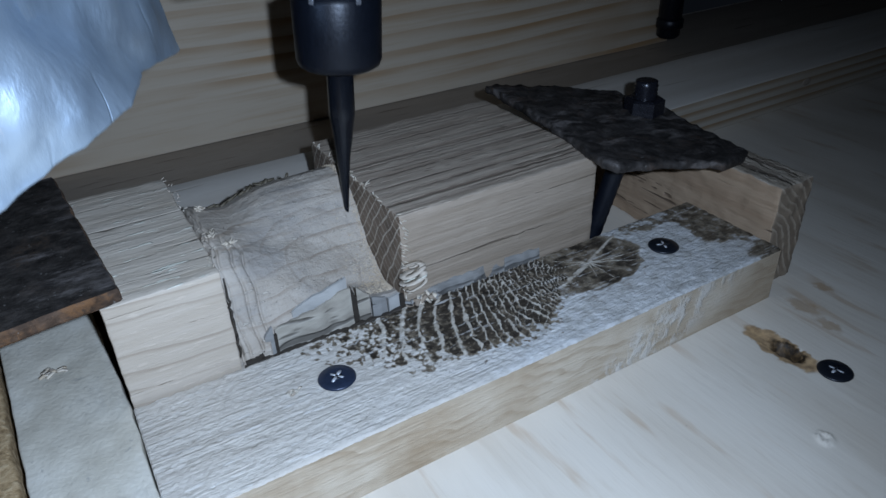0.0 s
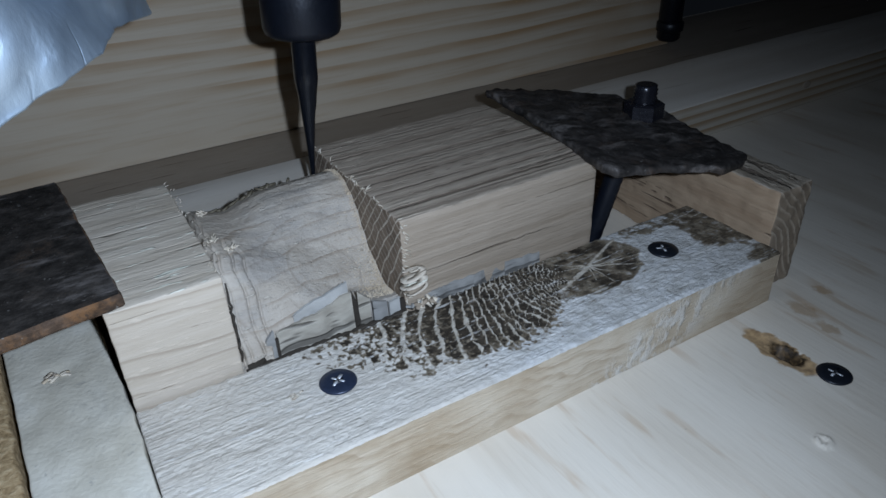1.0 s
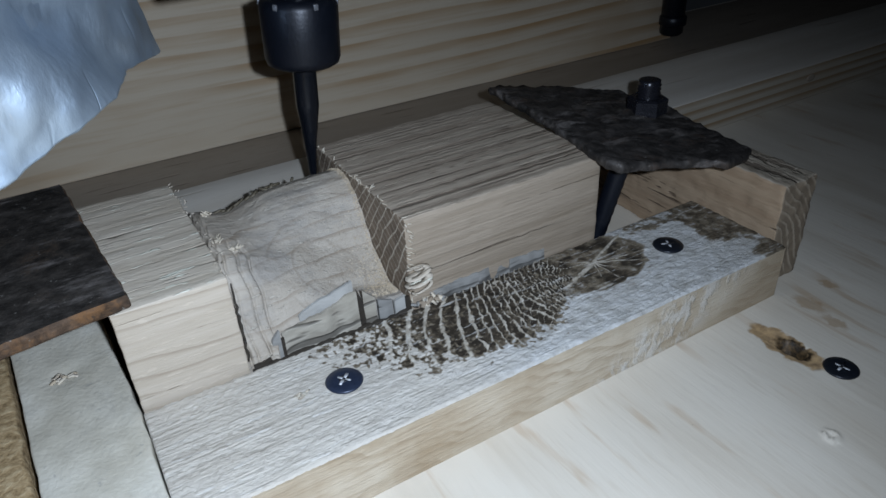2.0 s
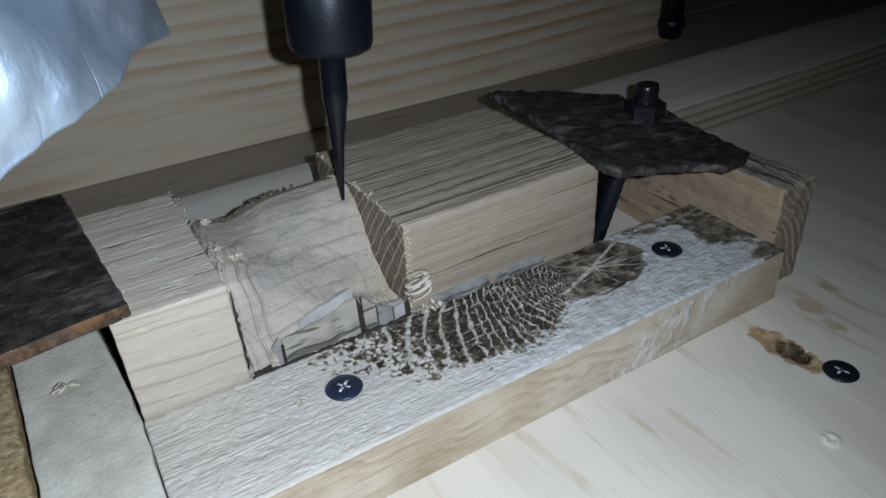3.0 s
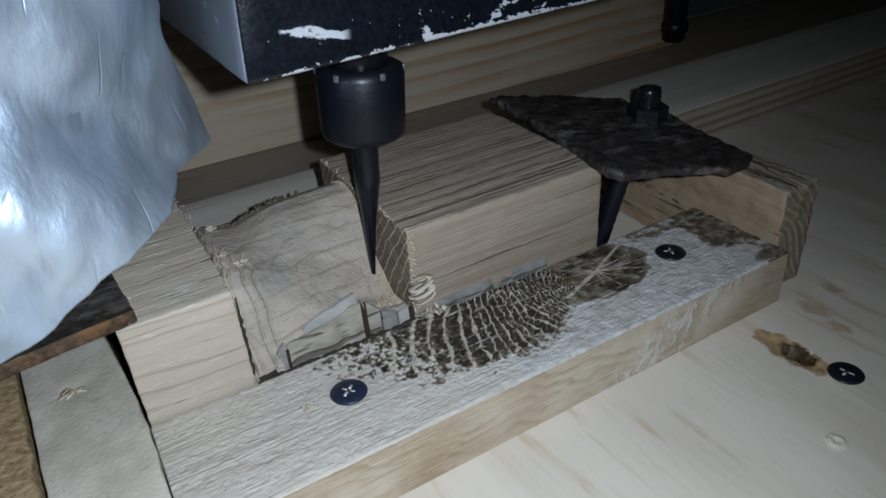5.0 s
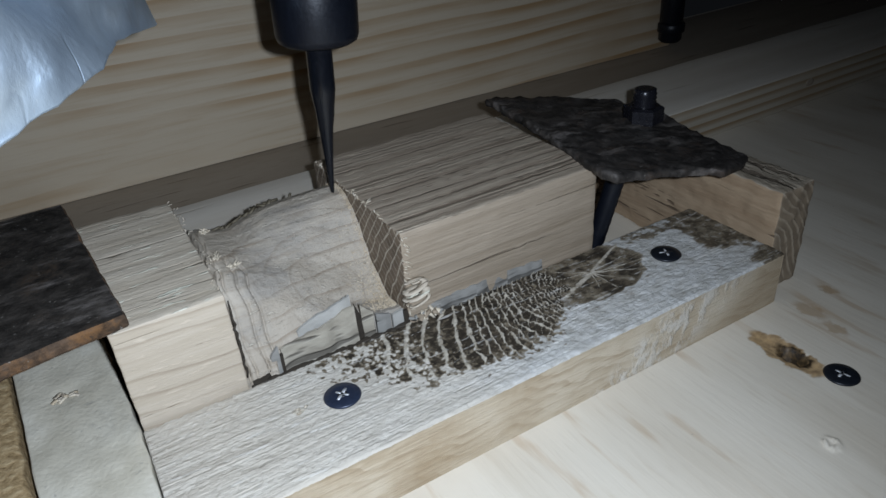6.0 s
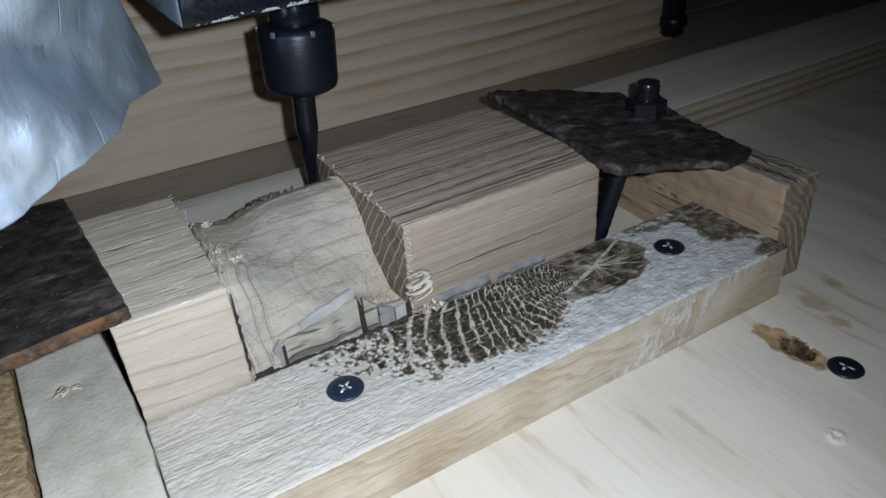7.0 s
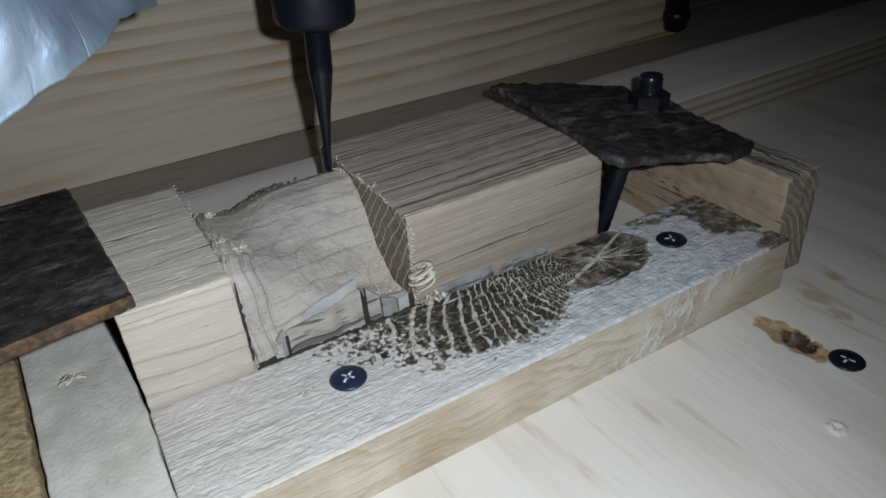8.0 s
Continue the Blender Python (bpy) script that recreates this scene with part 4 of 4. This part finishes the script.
def build_chips():
    """Shavings, splinters and residue left by the cutter, and dark fillers for the slot's shade."""
    for c, r, t, w, a in (((-0.0932, 0.0318, 0.0252), 0.0023, 2.4, 0.0020, 0.4), ((-0.0926, 0.0316, 0.0226), 0.0022, 1.2, 0.0008, 2.5), ((-0.0920, 0.0320, 0.0268), 0.0014, 1.1, 0.0011, 4.0)):
        solid("wood_shaving", curl(c, r, t, w, a), OAK_PALE, c, "pale curled wood shaving stuck on the cut edge", "wood shaving", "shavings at the cut", smooth=True)
    rng = random.Random(11)
    for k in range(17):
        u = k / 16
        c = Vector((-0.1275 + 0.022 * u + rng.uniform(-0.0006, 0.0006), 0.0730 + 0.0035 * u + rng.uniform(-0.0008, 0.0008), 0))
        c.z = carve_height(c.x, c.y) + 0.0004
        d = Vector((rng.uniform(0.3, 1), rng.uniform(-0.5, 0.5), rng.uniform(-0.1, 0.5))).normalized() * rng.uniform(0.0005, 0.0015)
        solid("dark_splinter", ribbon([c - d, c, c + d], rng.uniform(0.0005, 0.0012), 0.0005), MOSS, c, "dark splinter lying on the milled wood", "splinter", "splinters on the neck")
    for cx, cy in ((-0.1292, 0.0515), (-0.1325, 0.0545), (-0.1310, 0.0700)):
        for k in range(12):
            a = rng.uniform(0, 6.28)
            c = Vector((cx, cy, carve_height(cx, cy) + 0.0003)) + Vector((rng.uniform(-1, 1), rng.uniform(-1, 1), 0)) * 0.0010
            d = Vector((math.cos(a), math.sin(a), rng.uniform(0, 0.8))) * rng.uniform(0.0005, 0.0012)
            solid("wood_fibre", ribbon([c - d * 0.4, c, c + d], 0.00035, 0.0002), TORN, c, "pale wood fibre lying on the milled wood", "wood fibre", "fibres on the neck")
    # strips of grey tape and torn wood in the slot between the neck and the rail
    shards = ((-0.1292, -0.1272, 0.008, 0.0188, 0.0212, 0.0346, GLUE), (-0.1264, -0.1072, 0.008, 0.0196, 0.0236, 0.0356, SLOT_WOOD), (-0.1215, -0.1078, 0.012, 0.0222, 0.0262, 0.0368, GLUE_PALE),
              (-0.1060, -0.1030, 0.008, 0.0240, 0.0205, 0.0350, SLOT_WOOD), (-0.1026, -0.0990, 0.008, 0.0196, 0.0186, 0.0346, GLUE), (-0.0985, -0.0955, 0.010, 0.0182, 0.0190, 0.0343, GLUE_PALE), (-0.0940, -0.0912, 0.010, 0.0186, 0.0194, 0.0331, OAK_PALE),
              (-0.0893, -0.0752, 0.010, 0.0178, 0.0190, 0.0325, GLUE), (-0.0760, -0.0640, 0.010, 0.0186, 0.0182, 0.0327, GLUE), (-0.0652, -0.0540, 0.010, 0.0190, 0.0180, 0.0325, GLUE))
    for xa, xb, low, za, zb, y, m in shards:
        y += 0.0006
        solid("slot_shard", shard(xa, xb, low, za, zb, y), m, ((xa + xb) / 2, y, low), "torn grey shard of tape and wood standing in the slot", "shard", "shards in the slot")
    # near-black fillers: the shade in the gaps between the shards, put in as colour
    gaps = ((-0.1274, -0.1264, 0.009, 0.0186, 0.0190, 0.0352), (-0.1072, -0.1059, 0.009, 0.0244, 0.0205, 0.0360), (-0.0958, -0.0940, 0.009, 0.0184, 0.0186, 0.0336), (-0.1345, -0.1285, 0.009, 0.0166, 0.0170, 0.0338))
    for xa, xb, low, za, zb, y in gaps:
        solid("gap_shade_shard", shard(xa, xb, low, za, zb, y), GAP_SHADE, ((xa + xb) / 2, y, low), "dark filler shard that paints the shade in a slot gap", "shard", "shards in the slot")
    # added dark strip: stands in for the deep shade between rail and neck
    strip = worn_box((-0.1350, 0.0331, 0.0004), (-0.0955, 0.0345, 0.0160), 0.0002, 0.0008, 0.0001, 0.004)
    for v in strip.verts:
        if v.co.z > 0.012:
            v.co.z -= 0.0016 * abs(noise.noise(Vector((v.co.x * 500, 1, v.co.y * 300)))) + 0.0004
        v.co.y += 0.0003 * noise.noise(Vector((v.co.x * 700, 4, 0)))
    solid("slot_shade_strip", strip, GAP_SHADE, (-0.097, 0.0335, 0.0), "dark strip added for the deep shade in the slot behind the rail", "packing strip")
    bm = bmesh.new()
    for k in range(3600):
        if k % 2:
            x = X_CUT - abs(rng.gauss(0, 0.0006)) - 0.0002
            y = rng.uniform(0.0400, 0.0790)
        else:
            x = X_CUT - abs(rng.gauss(0, 0.0035)) - 0.0003
            y = 0.0395 + abs(rng.gauss(0, 0.0085))
        if y > 0.079:
            continue
        c = Vector((x, y, carve_height(x, y) + 0.0001))
        r = rng.uniform(0.00010, 0.00034)
        vs = [bm.verts.new(c + Vector((rng.uniform(-1, 1), rng.uniform(-1, 1), rng.uniform(-0.3, 1))) * r) for _ in range(4)]
        for tri in ((0, 1, 2), (0, 1, 3), (1, 2, 3), (0, 2, 3)):
            bm.faces.new([vs[i] for i in tri])
    bmesh.ops.recalc_face_normals(bm, faces=bm.faces)
    solid("sawdust", bm, DUST, (X_CUT, 0.0400, 0.02), "fine tan sawdust heaped at the foot of the cut", "sawdust", kind="stuff")
    for k in range(16):
        c = Vector((rng.uniform(-0.0945, -0.0865), rng.uniform(0.0318, 0.0338), 0.0163))
        d = Vector((rng.uniform(-1, 1), rng.uniform(-0.6, 0.6), rng.uniform(0, 0.8))).normalized() * rng.uniform(0.0007, 0.0018)
        solid("wood_chip", ribbon([c - d, c + Vector((0, 0, 0.0005)), c + d], rng.uniform(0.0008, 0.0018), 0.0005), (TORN, OAK_FACE, GLUE)[k % 3], c, "torn oak chip lying on the rail edge", "wood chip", "chips on the rail")


# ---- clamps and screws ----
def build_support_block():
    def pick(n, c):
        return 1 if abs(n.y) > 0.5 else (2 if n.z > 0.5 else 0)
    bm = worn_box((0.0027, 0.0048, 0.0), (0.0162, 0.0900, 0.0312), 0.0007, 0.0012, 0.0005, 0.003, pick)
    solid("support_block", bm, [OAK_WARM, RING_END, OLD_TOP], (0.0095, 0.05, 0.0), "reddish oak support block with ringed end grain beside the rail", "wooden block")


def hex_nut(c, across, z0, z1):
    bm = bmesh.new()
    rows = []
    for r, z in ((0.46, z0), (0.52, z0 + 0.0004), (0.52, z1 - 0.0006), (0.44, z1)):
        rows.append([bm.verts.new((c[0] + across * r * 1.1 * math.cos(radians(60 * k + 12)), c[1] + across * r * 1.1 * math.sin(radians(60 * k + 12)), z)) for k in range(6)])
    for a, b in zip(rows, rows[1:]):
        for k in range(6):
            bm.faces.new((a[k], a[(k + 1) % 6], b[(k + 1) % 6], b[k]))
    bm.faces.new(rows[0][::-1])
    bm.faces.new(rows[-1])
    return bm


def hammered(bm):
    """Fills the top of a plate with a fine net and gives it the scale and dents of old forged steel."""
    top = max(bm.faces, key=lambda f: (f.normal.z > 0.5) * f.calc_area())
    bmesh.ops.triangulate(bm, faces=[top], quad_method="BEAUTY", ngon_method="BEAUTY")
    for cuts in range(5):
        long = [e for e in bm.edges if e.calc_length() > 0.0028]
        if long:
            bmesh.ops.subdivide_edges(bm, edges=long, cuts=1)
            bmesh.ops.triangulate(bm, faces=[f for f in bm.faces if len(f.verts) > 4])
    for v in bm.verts:
        n = 0.0010 * noise.noise(v.co * 160) + 0.0006 * noise.noise(v.co * 420) - 0.0008 * max(0.0, noise.noise(v.co * 260 + Vector((3, 1, 2))))
        v.co.z += n * (0.9 if v.normal.z > 0.3 else 0.4)
    for f in bm.faces:
        f.smooth = True
    return bm


def build_clamps():
    cx, cy = 0.0040, 0.0570
    clamp = thing("clamp_plate", (cx, cy, 0.0), "dark rusted steel clamp plate bolted down over the oak block", "clamp")
    outline = [(-0.0300, 0.0950), (-0.0153, 0.0931), (-0.0005, 0.0901), (0.0068, 0.0839), (0.0148, 0.0806), (0.0180, 0.0645), (0.0161, 0.0554), (0.0128, 0.0449), (0.0109, 0.0360), (0.0107, 0.0281), (0.0085, 0.0212),
               (0.0009, 0.0170), (-0.0047, 0.0158), (-0.0100, 0.0142), (-0.0116, 0.0171), (-0.0218, 0.0197), (-0.0302, 0.0212), (-0.0397, 0.0222), (-0.0418, 0.0262), (-0.0403, 0.0314), (-0.0366, 0.0466), (-0.0346, 0.0591), (-0.0323, 0.0717), (-0.0310, 0.0843)]
    mid = sum(p[0] for p in outline) / len(outline)
    part("plate", hammered(slab(outline, 0.0, 0.0025, 0.0007, 0.005, 0.0008, (0.0400 - 0.155 * (mid + 0.0365), -0.155, 0))), [STEEL_CLAMP, STEEL_CLAMP], clamp)
    thread = []
    for i in range(16):
        thread += [(0.0037, 0.0262 + i * 0.00125), (0.0033, 0.0268 + i * 0.00125)]
    part("bolt", lathe(thread + [(0.0034, 0.0463), (0.0027, 0.0466)], 28, (cx, cy)), BOLT_BLACK, clamp)
    part("nut", hex_nut((cx, cy), 0.0108, 0.0358, 0.0412), BOLT_BLACK, clamp)
    part("washer", lathe([(0.0056, 0.0342), (0.0060, 0.0345), (0.0060, 0.0356), (0.0055, 0.0359)], 28, (cx - 0.0006, cy + 0.0008)), STEEL_CLAMP, clamp)
    prop = lathe([(0.0024, 0.0002), (0.0026, 0.0006)] + [(0.0026 + 0.00012 * (i % 2), 0.002 + 0.0014 * i) for i in range(27)] + [(0.0028, 0.0398), (0.0022, 0.0402)], 22)
    for v in prop.verts:
        v.co.x += -0.0310 + (v.co.z - 0.016) * 0.22
        v.co.y += 0.0375 - (v.co.z - 0.016) * 0.12
    part("prop_screw", prop, NUT_BLACK, clamp, "black screw propping the front of the plate")
    plate2 = thing("clamp_plate", (-0.175, 0.065, 0.0), "flat dark steel clamp plate with rusty edge on the oak block", "clamp")
    outline = [(-0.1540, 0.0342), (-0.1592, 0.0968), (-0.2400, 0.0930), (-0.2400, 0.0180), (-0.1660, 0.0325)]
    part("plate", slab(outline, 0.0402, 0.0432, 0.0003, 0.005, 0.0008), [STEEL_FLAT, STEEL_EDGE], plate2)
    part("spacer", worn_box((-0.232, 0.05, 0.0146), (-0.205, 0.08, 0.0402), 0.0006, 0.006), OAK_FACE, plate2)


def build_screws():
    def head(x, y, z, turn, coat):
        s = thing("screw", (x, y, z), "black cross-head screw with pale dust in its recess", "screw", "screws in the fixture")
        top = part("head", lathe([(0.0025, z - 0.0012), (0.0039, z + 0.0001), (0.0041, z + 0.0004), (0.0038, z + 0.0007), (0.0022, z + 0.0009), (0.0004, z + 0.0009)], 36, (x, y)), coat, s)
        rng = random.Random(int(turn))
        for k in range(4):
            a = radians(turn + 90 * k)
            c = Vector((x, y, z + 0.00095))
            d = Vector((math.cos(a), math.sin(a), 0))
            part("recess_dust", ribbon([c + d * 0.0003, c + d * 0.0010, c + d * rng.uniform(0.0015, 0.0020)], rng.uniform(0.0004, 0.0008), 0.00012), BARE if k < 3 or coat is SCREW_BLACK else coat, top, "pale dust in the recess")
        part("recess", lathe([(0.0011, z + 0.00085), (0.0011, z + 0.00093), (0.0005, z + 0.00095)], 12, (x, y)), NUT_BLACK, top, "dark recess")
    head(-0.1198, 0.0180, 0.0160, 40, SCREW_BLACK)
    head(-0.0240, 0.0180, 0.0160, 65, SCREW_DARK)
    head(-0.0118, -0.0283, 0.0000, 100, SCREW_DARK)


def build_far_bolt():
    b = thing("wall_bolt", (0.150, 0.186, 0.010), "black steel bolt fixed against the pine board", "bolt")
    part("shank", lathe([(0.0050, 0.0100), (0.0062, 0.0112), (0.0062, 0.075), (0.005, 0.076)], 24, (0.150, 0.1815)), NUT_BLACK, b)
    part("collar", lathe([(0.0066, 0.0150), (0.0072, 0.0156), (0.0072, 0.0196), (0.0066, 0.0202)], 28, (0.150, 0.1812)), NUT_BLACK, b)


# ---- the moving head, in its own space: the cutter's tip at the origin ----
def cutter():
    """A tapered single-flute cutter: a round shank ground to a flat that runs down to the tip."""
    bm = lathe([(0.0003, 0.0023), (0.0006, 0.0028), (0.0010, 0.008), (0.0016, 0.016), (0.0024, 0.0250), (0.0029, 0.0285), (0.0031, 0.0300), (0.0031, 0.0440)], 32)
    cut = bmesh.ops.subdivide_edges
    cut(bm, edges=[e for e in bm.edges if abs(e.verts[0].co.z - e.verts[1].co.z) > 0.003], cuts=5, use_grid_fill=True)
    for v in bm.verts:
        if v.co.z < 0.0275:
            flat = float(np.interp(v.co.z, (0.0023, 0.010, 0.020, 0.0275), (0.0004, 0.0008, 0.0016, 0.0031)))
            a = radians(-28)
            d = v.co.x * math.cos(a) + v.co.y * math.sin(a)
            if d > flat:
                v.co.x -= (d - flat) * math.cos(a)
                v.co.y -= (d - flat) * math.sin(a)
    return bm


def build_head():
    head = thing("spindle_head", (0, 0, 0), "black milling spindle head with cutter and taped suction duct", "milling spindle")
    part("cutter", cutter(), BIT_STEEL, head, "tapered dark carbide cutter", True)
    nut = part("collet_nut", lathe([(0.0034, 0.0412), (0.0080, 0.0410), (0.0093, 0.0418), (0.0098, 0.0432), (0.0100, 0.0560), (0.0096, 0.0575), (0.0084, 0.0582), (0.0070, 0.0584)], 56), NUT_BLACK, head, "", True)
    # small paler blocks paint the glints at the nut's spanner slots
    for k in range(6):
        a = radians(60 * k + 5)
        bm = worn_box((-0.0006, -0.0004, 0.0562), (0.0006, 0.0002, 0.0577), 0.0002, 0.001)
        bmesh.ops.rotate(bm, verts=bm.verts, cent=(0, 0, 0), matrix=Matrix.Rotation(a, 3, "Z"))
        bmesh.ops.translate(bm, verts=bm.verts, vec=(0.0097 * math.sin(a), -0.0097 * math.cos(a), 0))
        part("nut_slot", bm, SLOT_GLINT, nut, "spanner slot block, its glint painted as paler grey")
    part("spindle_shaft", lathe([(0.0062, 0.0570), (0.0066, 0.0580), (0.0066, 0.0685), (0.0060, 0.0690)], 40), BIT_STEEL, head, "", True)

    def pick(n, c):
        return 1 if n.x < -0.5 else 0
    box = worn_box((-0.0350, -0.0355, 0.0668), (0.0480, 0.0425, 0.150), 0.0009, 0.003, 0.00012, 0.006, pick)
    for v in box.verts:
        v.co.z += 0.082 * (v.co.x + 0.0350)
    housing = part("housing", box, [PAINT_BLACK, PAINT_SIDE], head, "chipped black paint with bare metal scratches")
    part("tag", worn_box((0.0420, -0.0365, 0.0745), (0.0485, -0.0353, 0.0830), 0.0003, 0.002), BARE, housing, "small bare metal corner plate")
    part("taped_duct", duct(), TAPE, head, "crumpled silver tape wrapped round a duct", True)
    return head


def duct():
    """A slanted, flared tube of crumpled tape with a thick, slightly ragged lower rim."""
    bm = bmesh.new()
    n, m = 150, 90
    cx, cy = -0.0843, -0.0083

    def at(k, s, wall):
        a = 2 * math.pi * k / n
        ca, sa = math.cos(a), math.sin(a)
        deg = (math.degrees(a) + 180) % 360 - 180
        rim = float(np.interp(deg, (-180, -110, -85, -70, -55, -40, -20, -10, 0, 12, 60, 180), (0.046, 0.0345, 0.0352, 0.0390, 0.0448, 0.0484, 0.0484, 0.0480, 0.0472, 0.0490, 0.053, 0.046)))
        z = rim + 0.0039 + (0.175 - rim) * s
        fl = max(0.0, 1 - s / 0.16)
        rad = 0.0425 + 0.0045 * fl ** 1.5
        rad -= 0.0060 * max(0.0, -sa) * max(0.0, 1 - s / 0.24)
        p = Vector((cx + rad * 1.0 * ca, cy + rad * 1.05 * sa, z))
        nrm = Vector((ca, sa, 0))
        fold = 0.0024 * noise.noise(Vector((a * 2.6 + 5 * s, s * 3.5, 0.3))) + 0.0009 * (1 - abs(noise.noise(Vector((a * 5 + 6 * s, s * 7 - a, 4.0)))) * 2.2)
        fold += 0.00012 * noise.noise(p * 260)
        fold += 0.0044 * math.exp(-((deg + 76 + 190 * (s - 0.14)) / 13) ** 2) - 0.0030 * math.exp(-((deg + 52 + 190 * (s - 0.14)) / 11) ** 2)
        fold += 0.0008 * math.exp(-((deg + 30 - 60 * (s - 0.12)) / 4.5) ** 2) * math.exp(-((s - 0.12) / 0.06) ** 2) + 0.0006 * math.exp(-((deg + 14 - 60 * (s - 0.14)) / 4.0) ** 2) * math.exp(-((s - 0.15) / 0.06) ** 2)
        fold += 0.0007 * noise.noise(Vector((a * 7 - 9 * s, s * 16 + a, 2.0)))
        rag = 0.0005 * noise.noise(Vector((a * 14, 0, 9))) * (1 - s) ** 8
        return p + nrm * (fold - wall) + Vector((0, 0, rag))

    outer = [[bm.verts.new(at(k, (j / m) ** 1.3, 0)) for k in range(n)] for j in range(m + 1)]
    inner = [[bm.verts.new(at(k, (j / 12) ** 1.3, 0.0014)) for k in range(n)] for j in range(13)]
    for rows in (outer, inner):
        for a, b in zip(rows, rows[1:]):
            for k in range(n):
                bm.faces.new((a[k], a[(k + 1) % n], b[(k + 1) % n], b[k]))
    for a, b in ((outer[0], inner[0]), (outer[-1], inner[-1])):
        for k in range(n):
            bm.faces.new((a[k], a[(k + 1) % n], b[(k + 1) % n], b[k]))
    bmesh.ops.recalc_face_normals(bm, faces=bm.faces)
    return bm


build_ground()
build_wall()
build_back_rail()
build_front_rail()
build_left_boards()
build_workpiece()
build_support_block()
build_clamps()
build_screws()
build_far_bolt()
build_chips()
spindle = build_head()


def motions():
    """The head sweeps over the knob and back: seconds, y and z of the cutter's tip."""
    rows = [(0, .0584, .0277), (.5, .0671, .0371), (1, .0807, .0317), (1.5, .0870, .0194), (1.7, .0876, .0189), (2.2, .0810, .0285), (2.5, .0733, .0350), (2.8, .0663, .0358), (3, .0621, .0335),
            (3.5, .0550, .0232), (4, .0458, .0152), (4.2, .0412, .0149), (4.5, .0382, .0149), (4.7, .0440, .0156), (5.2, .0525, .0202), (5.5, .0578, .0268), (5.8, .0621, .0337),
            (6, .0665, .0366), (6.5, .0797, .0306), (7, .0864, .0187), (7.25, .0850, .0205), (7.5, .0818, .0255), (8, .0721, .0358)]
    walk(spindle, [(t, pose(-0.0976, y, z, 0, 3.5, 0)) for t, y, z in rows])


motions()
